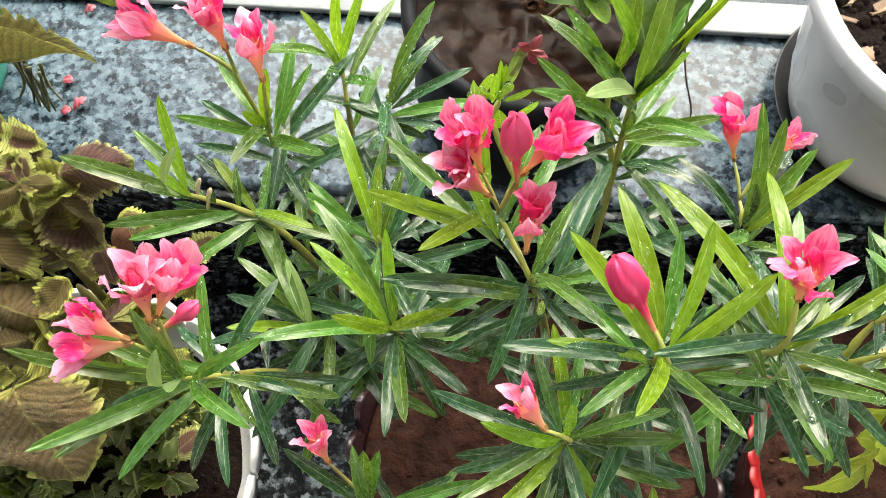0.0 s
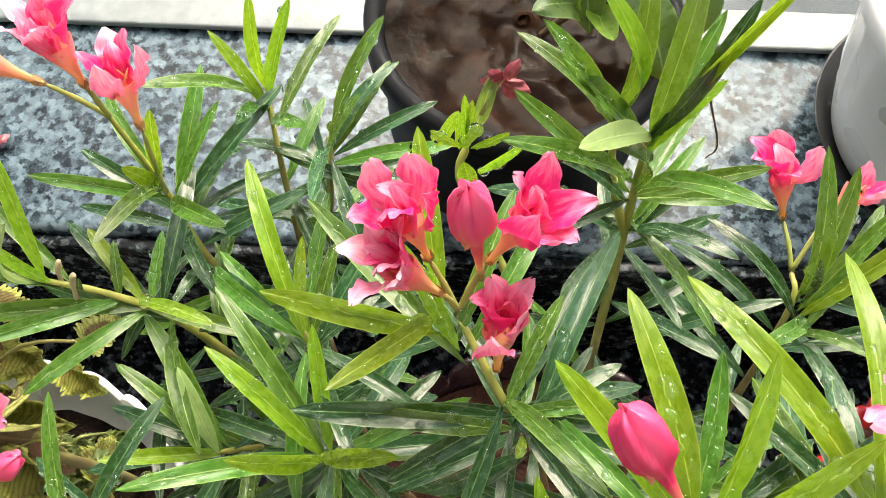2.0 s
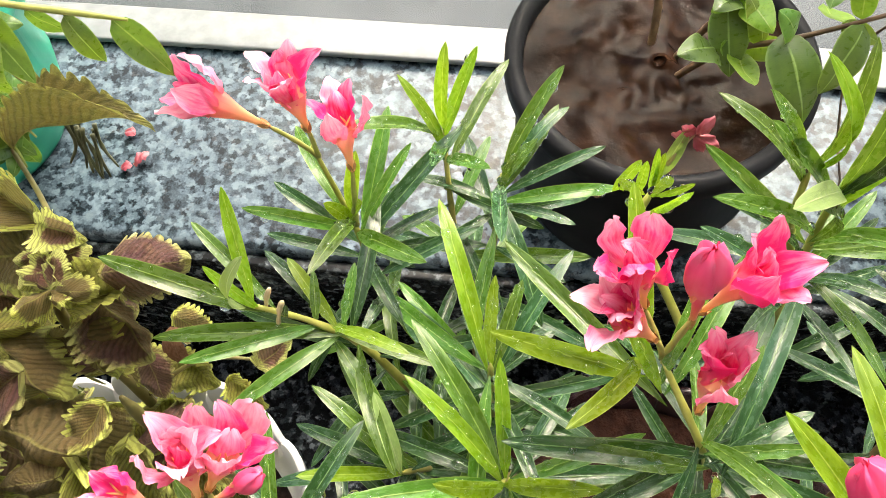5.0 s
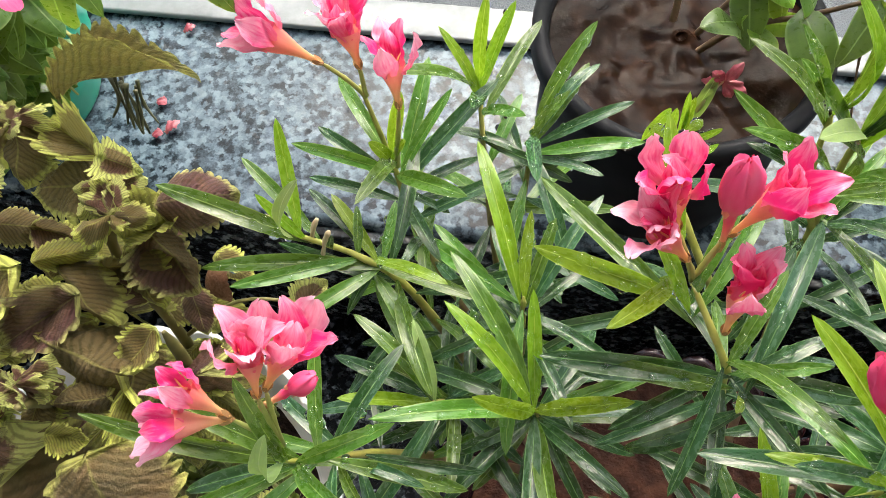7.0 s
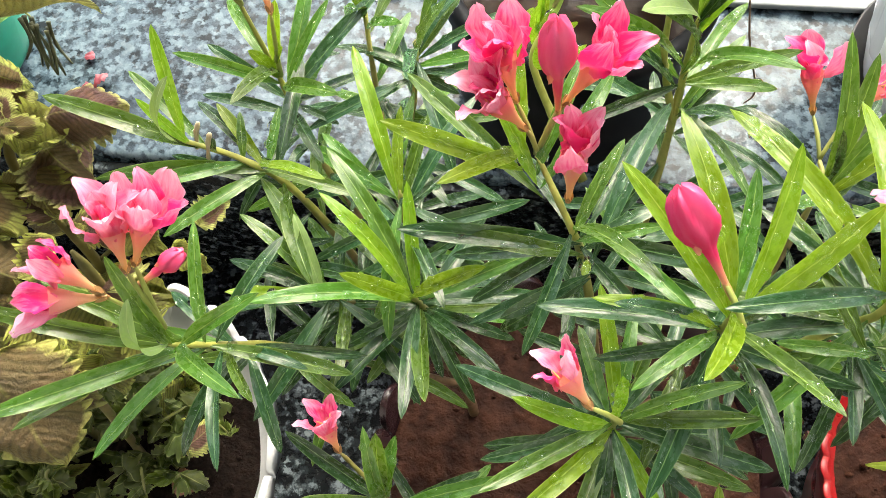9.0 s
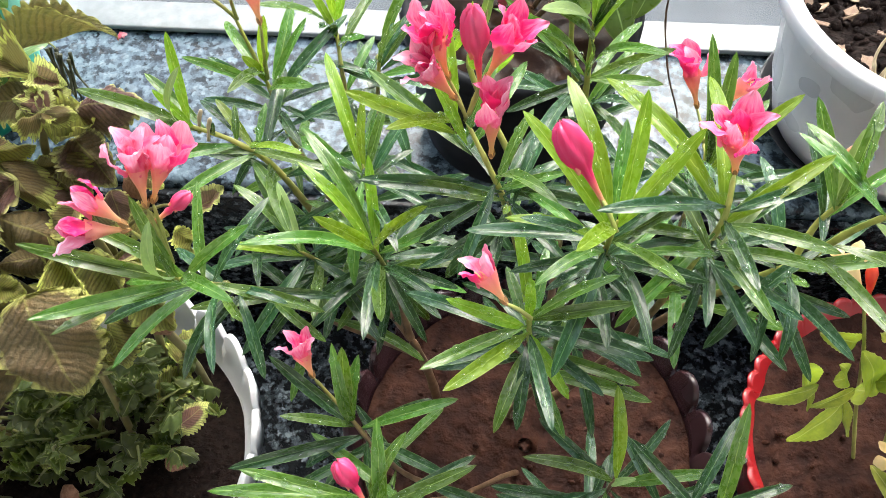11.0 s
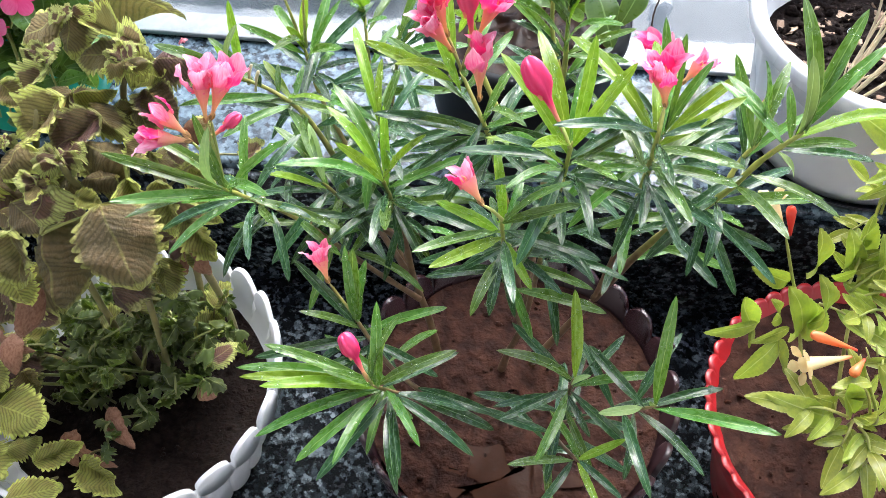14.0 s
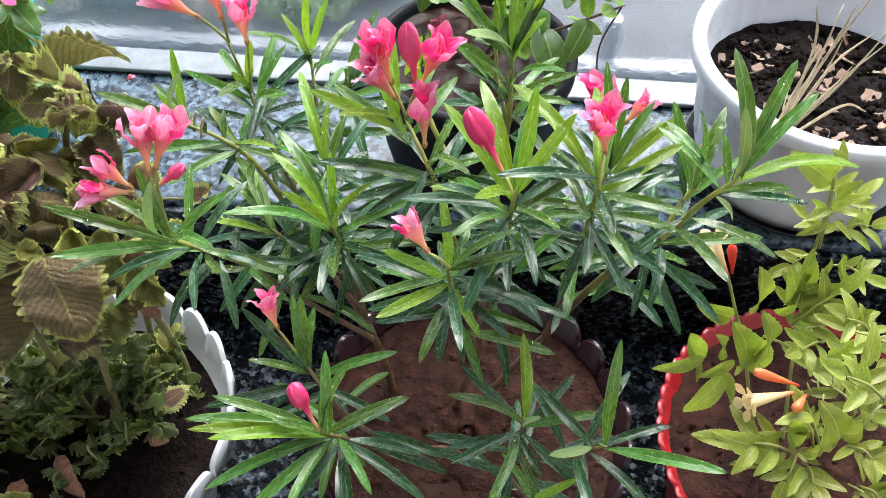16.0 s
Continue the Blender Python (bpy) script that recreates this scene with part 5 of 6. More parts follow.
placed("leaf", blade_mesh("folded_leaf", FOLDED, 0.5, 0.10, 0.44, ovate, 48, teeth=1, curl=0.0, ratio=0.5, crinkle=0.010), along((-0.464, 0.545, 0.482), (-0.318, 0.530, 0.552), 0.024, (0.0, 0.40, 1), 0), c1, "folded olive leaf with scalloped edge")
stem("leaf_stalk", [(-0.36, 0.44, 0.55), (-0.42, 0.50, 0.495), (-0.464, 0.545, 0.484)], 0.0025, 0.002, COLEUS_STEM, coleus, 0.05)

# ---- low green herb in the white pot ----
HERB_LEAF = [blade_mesh("herb_leaf", LEAF["herb"], 0.5, a, 0.1, ovate, 24, teeth=1, curl=c, ratio=0.7, crinkle=0.016, ruffle=0.13) for a, c in ((0.15, 0.5), (0.30, 0.9), (-0.2, -0.6))]
HERB_STEM = mottled("herb_stem", (0.16, 0.19, 0.05), (0.24, 0.26, 0.08), 90, 0.5, 0.3, 0.001, c3=(0.12, 0.11, 0.04))
herb = thing("herb_plant", (-0.38, 0.24, 0.135), "tangled low green herb with small scalloped leaves, in the white pot", "plant")
for k in range(56):
    a, r = rng.uniform(0, 6.28), math.sqrt(rng.random())
    root = Vector((-0.415 + 0.115 * r * math.cos(a), 0.305 + 0.085 * r * math.sin(a), 0.128))
    top = root + Vector((rng.uniform(-0.07, 0.09), rng.uniform(-0.09, 0.04), rng.uniform(0.03, 0.17)))
    mid = root.lerp(top, 0.5) + Vector((rng.uniform(-0.03, 0.03), rng.uniform(-0.02, 0.02), 0.045))
    st = stem("stem", [root, mid, top], 0.0023, 0.0012, HERB_STEM, herb, 0.1, 5)
    for q in range(7):
        p = mid.lerp(top, 0.1 + 0.15 * q)
        d = Vector((rng.uniform(-1, 1), rng.uniform(-1, 0.6), rng.uniform(-0.5, 0.5))).normalized() * rng.uniform(0.014, 0.036)
        placed("leaf", rng.choice(HERB_LEAF), along(p, p + d, d.length * rng.uniform(0.42, 0.70), (0, -0.3, 1), rng.uniform(-50, 50)), st)
lone = stem("stem", [(-0.33, 0.27, 0.13), (-0.30, 0.265, 0.22), (-0.286, 0.262, 0.24)], 0.002, 0.0014, GREEN_STEM, herb, 0.1, 4)
for b, t, w in (((-0.292, 0.268, 0.232), (-0.262, 0.302, 0.232), 0.032),):
    placed("leaf", COLEUS_LEAF["light"][0], along(b, t, w, (0, -0.4, 1), 0), lone)

# ---- trumpet plant in the red pot ----
TECOMA_LEAF = [blade_mesh("leaflet", LEAF["tecoma"], 0.5, a, f, ovate, 24, teeth=1, ratio=0.4) for a, f in ((0.08, 0.15), (0.14, 0.05), (-0.05, 0.25))]
tecoma = thing("trumpet_plant", (0.45, 0.29, 0.19), "yellow-green trumpet bush with serrated leaflets and cream-orange flowers", "shrub")


def pinnate(parent, base, tip, pairs, size, up=(0, -0.4, 1)):
    """A leaf of paired serrated leaflets with one at the end."""
    b, t = Vector(base), Vector(tip)
    rach = stem("rachis", [b, b.lerp(t, 0.5) + Vector((0, 0, 0.006)), t], 0.0014, 0.001, GREEN_STEM, parent, 0.05, 4)
    y = (t - b).normalized()
    side = y.cross(Vector(up)).normalized()
    for k in range(pairs):
        p = b.lerp(t, (k + 0.7) / (pairs + 0.4))
        for s in (-1, 1):
            n = size * rng.uniform(0.62, 0.85)
            d = (y * 0.65 + side * s * 0.8 + Vector((0, 0, rng.uniform(-0.25, 0.15)))).normalized()
            placed("leaflet", rng.choice(TECOMA_LEAF), along(p, p + d * n, n * 0.36, up, rng.uniform(-25, 25)), rach)
    placed("leaflet", rng.choice(TECOMA_LEAF), along(t, t + y * size * 0.98, size * 0.34, up, 0), rach)
    return rach


t1 = stem("stem", [(0.45, 0.29, 0.18), (0.40, 0.30, 0.32), (0.362, 0.30, 0.43), (0.333, 0.287, 0.50), (0.310, 0.288, 0.557)], 0.0022, 0.0013, GREEN_STEM, tecoma)
t2 = stem("stem", [(0.48, 0.30, 0.18), (0.44, 0.33, 0.36), (0.414, 0.351, 0.50), (0.405, 0.362, 0.58), (0.398, 0.374, 0.625)], 0.0024, 0.0013, GREEN_STEM, tecoma)
t3 = stem("stem", [(0.47, 0.27, 0.18), (0.43, 0.22, 0.36), (0.40, 0.165, 0.47), (0.368, 0.192, 0.53)], 0.0022, 0.0013, GREEN_STEM, tecoma)
for par, b, t, n, size in (
        (t2, (0.379, 0.303, 0.44), (0.414, 0.28, 0.44), 0, 0.050),
        (t2, (0.397, 0.299, 0.47), (0.428, 0.312, 0.51), 2, 0.042),
        (t2, (0.398, 0.289, 0.47), (0.431, 0.296, 0.48), 1, 0.048),
        (t2, (0.394, 0.302, 0.48), (0.398, 0.322, 0.51), 2, 0.036),
        (t2, (0.417, 0.358, 0.52), (0.409, 0.385, 0.6), 3, 0.034),
):
    pinnate(par, b, t, n, size)
for par, b, t, n, size in (
        (t2, (0.417, 0.364, 0.53), (0.398, 0.375, 0.545), 1, 0.034),
        (t2, (0.42, 0.376, 0.55), (0.444, 0.392, 0.56), 2, 0.034),
        (t2, (0.433, 0.373, 0.53), (0.462, 0.374, 0.54), 2, 0.036),
        (t2, (0.418, 0.359, 0.51), (0.395, 0.35, 0.5), 2, 0.034),
        (t2, (0.434, 0.354, 0.5), (0.465, 0.342, 0.5), 2, 0.036),
        (t2, (0.449, 0.307, 0.48), (0.482, 0.291, 0.47), 2, 0.036),
        (t3, (0.362, 0.149, 0.5), (0.318, 0.148, 0.51), 2, 0.048),
):
    pinnate(par, b, t, n, size)
for par, b, t, n, size in (
        (t3, (0.37, 0.151, 0.49), (0.361, 0.131, 0.48), 2, 0.040),
        (t3, (0.374, 0.146, 0.49), (0.38, 0.124, 0.49), 2, 0.040),
        (t3, (0.386, 0.16, 0.49), (0.373, 0.176, 0.51), 1, 0.036),
        (t3, (0.416, 0.163, 0.49), (0.435, 0.152, 0.49), 2, 0.040),
        (t3, (0.426, 0.191, 0.49), (0.432, 0.226, 0.52), 2, 0.042),
        (t3, (0.434, 0.181, 0.49), (0.453, 0.216, 0.5), 2, 0.040),
        (t3, (0.404, 0.139, 0.47), (0.376, 0.117, 0.47), 2, 0.044),
        (t3, (0.428, 0.136, 0.47), (0.444, 0.123, 0.47), 2, 0.044),
):
    pinnate(par, b, t, n, size)
for k in range(12):
    par = rng.choice((t2, t3))
    b = Vector((rng.uniform(0.41, 0.54), rng.uniform(0.14, 0.38), rng.uniform(0.40, 0.56)))
    pinnate(par, b, b + Vector((rng.uniform(-0.05, 0.03), rng.uniform(-0.04, 0.03), rng.uniform(0.0, 0.04))), rng.choice((1, 2, 2)), rng.uniform(0.032, 0.042))
for k in range(10):
    par = rng.choice((t2, t3))
    b = Vector((rng.uniform(0.44, 0.54), rng.uniform(0.16, 0.32), rng.uniform(0.28, 0.40)))
    pinnate(par, b, b + Vector((rng.uniform(-0.05, 0.05), rng.uniform(-0.05, 0.03), rng.uniform(0.0, 0.04))), rng.choice((1, 2)), rng.uniform(0.032, 0.042))


def leaflet(parent, base, tip):
    n = (Vector(tip) - Vector(base)).length
    return placed("leaflet", rng.choice(TECOMA_LEAF), along(base, tip, n * rng.uniform(0.29, 0.36), (0, -0.5, 1), rng.uniform(-35, 35)), parent)


for b, t in (((0.333, 0.29, 0.49), (0.289, 0.278, 0.523)), ((0.345, 0.29, 0.505), (0.328, 0.278, 0.586)), ((0.367, 0.28, 0.437), (0.344, 0.268, 0.534)), ((0.361, 0.285, 0.407), (0.327, 0.273, 0.505)), ((0.317, 0.28, 0.42), (0.291, 0.268, 0.488)), ((0.315, 0.27, 0.445), (0.265, 0.258, 0.435)), ((0.312, 0.27, 0.436), (0.314, 0.258, 0.415)), ((0.333, 0.28, 0.433), (0.315, 0.268, 0.489)), ((0.346, 0.27, 0.442), (0.312, 0.258, 0.425)), ((0.337, 0.26, 0.432), (0.31, 0.248, 0.369)), ((0.337, 0.26, 0.433), (0.357, 0.248, 0.388)), ((0.389, 0.29, 0.401), (0.345, 0.278, 0.481)), ((0.375, 0.3, 0.489), (0.384, 0.288, 0.52))):
    leaflet(t1, b, t)
for b, t in (((0.401, 0.33, 0.465), (0.375, 0.318, 0.541)), ((0.405, 0.33, 0.462), (0.394, 0.318, 0.552)), ((0.405, 0.32, 0.475), (0.432, 0.308, 0.531)), ((0.405, 0.31, 0.469), (0.465, 0.298, 0.479)), ((0.398, 0.3, 0.433), (0.453, 0.288, 0.399)), ((0.422, 0.31, 0.432), (0.429, 0.298, 0.406)), ((0.429, 0.34, 0.479), (0.415, 0.328, 0.542)), ((0.444, 0.34, 0.498), (0.422, 0.328, 0.549)), ((0.457, 0.34, 0.504), (0.442, 0.328, 0.547)), ((0.447, 0.3, 0.481), (0.453, 0.288, 0.521)), ((0.454, 0.3, 0.419), (0.464, 0.288, 0.474)), ((0.437, 0.32, 0.43), (0.392, 0.308, 0.472)), ((0.456, 0.28, 0.431), (0.483, 0.268, 0.413))):
    leaflet(t2, b, t)
for b, t in (((0.401, 0.37, 0.603), (0.347, 0.358, 0.648)), ((0.399, 0.37, 0.618), (0.38, 0.358, 0.655)), ((0.408, 0.37, 0.592), (0.378, 0.358, 0.598)), ((0.414, 0.37, 0.581), (0.421, 0.358, 0.618)), ((0.417, 0.37, 0.573), (0.437, 0.358, 0.597)), ((0.409, 0.36, 0.576), (0.382, 0.348, 0.57)), ((0.417, 0.36, 0.56), (0.436, 0.348, 0.547)), ((0.413, 0.36, 0.558), (0.383, 0.348, 0.549)), ((0.436, 0.36, 0.581), (0.442, 0.348, 0.567))):
    leaflet(t2, b, t)
for b, t in (((0.356, 0.16, 0.478), (0.288, 0.148, 0.527)), ((0.352, 0.155, 0.482), (0.315, 0.143, 0.477)), ((0.359, 0.15, 0.495), (0.345, 0.138, 0.481)), ((0.377, 0.165, 0.478), (0.347, 0.153, 0.546)), ((0.381, 0.16, 0.484), (0.371, 0.148, 0.556)), ((0.368, 0.15, 0.497), (0.384, 0.138, 0.501)), ((0.356, 0.165, 0.495), (0.328, 0.153, 0.522)), ((0.413, 0.18, 0.465), (0.369, 0.168, 0.556)), ((0.418, 0.18, 0.48), (0.409, 0.168, 0.544)), ((0.421, 0.17, 0.479), (0.433, 0.158, 0.496)), ((0.38, 0.175, 0.514), (0.344, 0.163, 0.52))):
    leaflet(t3, b, t)


def trumpet(base, mouth, lobes=True, tube_mat=ORANGE):
    """Slender funnel flower with a five-lobed mouth."""
    b, m = Vector(base), Vector(mouth)
    x, y, z = ring_frame(m - b)
    n = (m - b).length
    bm = bmesh.new()
    uv = bm.loops.layers.uv.new("UVMap")
    prof = [(0, 0.0012), (0.15, 0.0018), (0.35, 0.0028), (0.6, 0.0046), (0.85, 0.0060), (0.97, 0.0066)] if lobes else [(0, 0.0012), (0.2, 0.0018), (0.5, 0.0034), (0.8, 0.0046), (0.95, 0.0036), (1, 0.001)]
    rings = []
    for f, r in prof:
        rings.append([bm.verts.new(b + z * n * f + (x * math.cos(a) + y * math.sin(a)) * r) for a in (2 * math.pi * q / 15 for q in range(15))])
    for k in range(len(prof) - 1):
        for q in range(15):
            f = bm.faces.new((rings[k][q], rings[k][(q + 1) % 15], rings[k + 1][(q + 1) % 15], rings[k + 1][q]))
            for loop, w in zip(f.loops, (k, k, k + 1, k + 1)):
                loop[uv].uv = (q / 15, prof[w][0])
    fl = part("flower", bm, tube_mat, tecoma, "slender cream and orange trumpet flower")
    if lobes:
        for k in range(5):
            a = 2 * math.pi * k / 5
            out = x * math.cos(a) + y * math.sin(a)
            p = b + z * n * 0.95 + out * 0.0062
            placed("petal", LOBE, along(p, p + (out * 0.9 + z * 0.35) * 0.012, 0.011, z - out * 0.3, 0), fl)
    return fl


LOBE = blade_mesh("petal", petal_material("cream_lobe", (0.82, 0.60, 0.27), (0.86, 0.70, 0.38), (0.82, 0.55, 0.24)), 0.5, 0.1, 0.0, spoon, 6, curl=0.2, ratio=0.8)
trumpet((0.310, 0.289, 0.557), (0.288, 0.304, 0.590), True, CREAM)
trumpet((0.314, 0.291, 0.557), (0.307, 0.300, 0.586), False, petal_material("red_bud", (0.72, 0.06, 0.04), (0.80, 0.12, 0.07), (0.6, 0.05, 0.03)))
trumpet((0.363, 0.190, 0.530), (0.316, 0.173, 0.535), True, CREAM)
trumpet((0.366, 0.196, 0.530), (0.322, 0.195, 0.550), False)
trumpet((0.371, 0.188, 0.530), (0.359, 0.172, 0.529), False)
for k in range(9):
    p = Vector((0.368, 0.192, 0.53)) + Vector((rng.uniform(0, 0.03), rng.uniform(-0.012, 0.012), rng.uniform(-0.015, 0.01)))
    stem("bud_stalk", [p, p + Vector((rng.uniform(-0.012, 0.004), rng.uniform(-0.01, 0.01), 0.006))], 0.0007, 0.0010, GREEN_STEM, tecoma, 0.1, 3)

# ---- vinca in the green pot ----
round_pot((-0.69, 0.715, 0.25), 0.135, 0.20, GREEN_PLASTIC, "ribbed teal-green plastic pot on the granite ledge", DARK_SOIL, 0.17, lip=0.008, base=0.8, ribs=44)
vinca = thing("vinca_plant", (-0.67, 0.70, 0.42), "bushy periwinkle with glossy oval leaves and pink five-petalled flowers", "plant")
BROAD_LEAF = [blade_mesh("leaf", LEAF["broad"], 0.5, a, 0.12, ovate, 12, curl=c, ratio=0.5) for a, c in ((0.08, 0.1), (0.16, 0.2), (-0.06, 0.0))]
POD = mottled("dark_pod", (0.030, 0.034, 0.010), (0.06, 0.065, 0.022), 150, 0.6)
VINCA_PETAL = blade_mesh("petal", VINCA, 0.5, 0.05, 0.0, obovate, 10, curl=0.1, ratio=0.5)
for k in range(64):
    top = Vector((-0.545 + rng.uniform(-0.13, 0.06), 0.52 + rng.uniform(-0.07, 0.10), 0.54 + rng.uniform(-0.17, 0.14)))
    root = Vector((-0.67, 0.70, 0.42)) + Vector((rng.uniform(-0.05, 0.05), rng.uniform(-0.05, 0.05), 0))
    st = stem("stem", [root, root.lerp(top, 0.5) + Vector((0, 0, 0.03)), top], 0.0028, 0.0018, GREEN_STEM, vinca, 0.1, 4)
    for q in range(9):
        p = root.lerp(top, rng.uniform(0.45, 1.0))
        d = Vector((rng.uniform(-1, 1), rng.uniform(-1, 0.8), rng.uniform(-0.3, 0.5))).normalized() * rng.uniform(0.032, 0.055)
        placed("leaf", rng.choice(BROAD_LEAF), along(p, p + d, d.length * rng.uniform(0.45, 0.58), (0, -0.3, 1), rng.uniform(-20, 20)), st)
for k in range(15):
    u, w = rng.uniform(0.0, 0.85), rng.uniform(0.0, 1.0)
    lo = Vector((-0.497, 0.55, 0.663)).lerp(Vector((-0.585, 0.55, 0.459)), w)
    hi = Vector((-0.405, 0.55, 0.665)).lerp(Vector((-0.462, 0.55, 0.508)), w)
    top = lo.lerp(hi, u) + Vector((0, rng.uniform(-0.02, 0.05), 0))
    root = Vector((-0.64, 0.68, 0.42)) + Vector((rng.uniform(-0.05, 0.05), rng.uniform(-0.05, 0.05), 0))
    st = stem("stem", [root, root.lerp(top, 0.5) + Vector((0, 0, 0.03)), top], 0.0026, 0.0016, GREEN_STEM, vinca, 0.1, 4)
    for q in range(6):
        p = root.lerp(top, rng.uniform(0.8, 1.0))
        d = Vector((rng.uniform(-1, 1), rng.uniform(-1, 0.3), rng.uniform(-0.6, 0.4))).normalized() * rng.uniform(0.035, 0.06)
        placed("leaf", rng.choice(BROAD_LEAF), along(p, p + d, d.length * rng.uniform(0.45, 0.58), (0, -0.6, 1), rng.uniform(-20, 20)), st)
for place, face in (((-0.478, 0.487, 0.600), (0.25, -0.75, 0.6)), ((-0.425, 0.52, 0.645), (0.6, 0.2, 0.7)), ((-0.50, 0.50, 0.645), (-0.2, -0.5, 0.8)), ((-0.515, 0.475, 0.565), (-0.3, -0.7, 0.5))):
    x, y, z = ring_frame(face)
    p = Vector(place)
    fl = stem("flower", [p - z * 0.02, p], 0.0012, 0.002, VINCA, vinca, 0.0, 3, "flat pink five-petalled flower")
    for k in range(5):
        a = 2 * math.pi * k / 5
        out = x * math.cos(a) + y * math.sin(a)
        placed("petal", VINCA_PETAL, along(p, p + out * 0.022 + z * 0.001, 0.018, z, 0), fl)

hang = stem("stem", [(-0.60, 0.62, 0.55), (-0.47, 0.54, 0.72), (-0.36, 0.475, 0.745), (-0.25, 0.47, 0.735)], 0.0025, 0.0016, GREEN_STEM, vinca, 0.1, 6)
for b, t in (((-0.325, 0.47, 0.742), (-0.343, 0.47, 0.669)), ((-0.335, 0.472, 0.742), (-0.315, 0.462, 0.690)), ((-0.282, 0.47, 0.735), (-0.274, 0.47, 0.702)), ((-0.258, 0.47, 0.735), (-0.240, 0.47, 0.694)), ((-0.36, 0.475, 0.745), (-0.40, 0.47, 0.70)), ((-0.30, 0.47, 0.738), (-0.29, 0.48, 0.712))):
    placed("leaf", rng.choice(BROAD_LEAF), along(b, t, (Vector(t) - Vector(b)).length * 0.36, (0.3, -1, 0.3), rng.uniform(-30, 30)), hang)
for k in range(9):
    p = Vector((-0.418, 0.575, 0.482)) + Vector((rng.uniform(-0.008, 0.012), rng.uniform(-0.008, 0.008), rng.uniform(-0.01, 0.012)))
    stem("seed_pod", [p, p + Vector((rng.uniform(-0.006, 0.008), -0.008, -0.020)), p + Vector((rng.uniform(-0.010, 0.016), -0.020, rng.uniform(-0.045, -0.03)))], 0.0016, 0.0012, POD, vinca, 0.4, 4, "dark withered seed pod")
stem("stem", [(-0.60, 0.66, 0.46), (-0.51, 0.62, 0.52), (-0.418, 0.575, 0.488)], 0.0022, 0.0016, GREEN_STEM, vinca, 0.1, 5)

# ---- broad-leaved plant in the black pot ----
shrub = thing("potted_shrub", (0.058, 0.714, 0.425), "straggly shrub with broad yellowing green leaves, in muddy water", "plant")
BRIGHT_LEAF = [blade_mesh("leaf", LEAF["bright"], 0.5, a, 0.12, ovate, 12, curl=c, ratio=0.5) for a, c in ((0.08, 0.1), (0.16, 0.2), (-0.06, 0.0))]
b1 = stem("stem", [(0.057, 0.702, 0.41), (0.10, 0.70, 0.47), (0.157, 0.696, 0.50), (0.240, 0.697, 0.545)], 0.0036, 0.0015, BARK, shrub)
b2 = stem("stem", [(0.06, 0.72, 0.41), (0.11, 0.73, 0.50), (0.18, 0.735, 0.56), (0.234, 0.729, 0.585)], 0.0034, 0.0015, BARK, shrub)
b3 = stem("stem", [(0.05, 0.72, 0.41), (0.045, 0.76, 0.49), (-0.02, 0.77, 0.51), (-0.085, 0.775, 0.53)], 0.004, 0.0018, BARK, shrub)
for par, b, t in ((b1, (0.140, 0.690, 0.510), (0.168, 0.641, 0.458)), (b1, (0.10, 0.725, 0.505), (0.110, 0.680, 0.465)), (b2, (0.182, 0.735, 0.562), (0.168, 0.695, 0.535)), (b1, (0.197, 0.690, 0.525), (0.172, 0.650, 0.488)),
                  (b3, (0.00, 0.792, 0.505), (-0.017, 0.748, 0.478)), (b3, (-0.04, 0.77, 0.52), (-0.005, 0.785, 0.50)), (b2, (0.20, 0.73, 0.57), (0.222, 0.70, 0.545)), (b1, (0.15, 0.695, 0.50), (0.128, 0.685, 0.54)),
                  (b2, (0.11, 0.73, 0.50), (0.085, 0.70, 0.52)), (b2, (0.14, 0.735, 0.53), (0.16, 0.77, 0.56)), (b2, (0.23, 0.73, 0.58), (0.26, 0.75, 0.60)), (b2, (0.16, 0.735, 0.55), (0.13, 0.76, 0.58)), (b1, (0.10, 0.70, 0.47), (0.06, 0.67, 0.50))):
    placed("leaf", rng.choice(BROAD_LEAF), along(b, t, (Vector(t) - Vector(b)).length * 0.55, (0, -0.6, 1), rng.uniform(-25, 25)), par)
for k in range(34):
    par, lo, hi = ((b1, (0.10, 0.70, 0.47), (0.24, 0.697, 0.545)), (b2, (0.11, 0.73, 0.50), (0.234, 0.729, 0.585)), (b2, (0.11, 0.73, 0.50), (0.14, 0.76, 0.62)), (b3, (0.045, 0.76, 0.49), (-0.085, 0.775, 0.53)))[k % 4]
    p = Vector(lo).lerp(Vector(hi), rng.random())
    d = Vector((rng.uniform(-1, 1), rng.uniform(-0.8, 0.6), rng.uniform(-0.5, 0.8))).normalized() * rng.uniform(0.025, 0.05)
    placed("leaf", rng.choice(BRIGHT_LEAF), along(p, p + d, d.length * rng.uniform(0.45, 0.6), (0, -0.6, 1), rng.uniform(-30, 30)), par)
stem("stem", [(0.11, 0.73, 0.50), (0.135, 0.75, 0.57), (0.14, 0.76, 0.62)], 0.003, 0.0016, BARK, shrub)
stem("tendril", [(0.236, 0.700, 0.54), (0.222, 0.725, 0.45), (0.236, 0.70, 0.37), (0.262, 0.688, 0.30), (0.258, 0.69, 0.27)], 0.0012, 0.0009, BARK, shrub, 0.2)

# ---- dry stalks and bark chips in the large white pot ----
dead = thing("dead_plant", (0.47, 0.67, 0.39), "bare dry straw-coloured stalks of a dead plant", "plant")
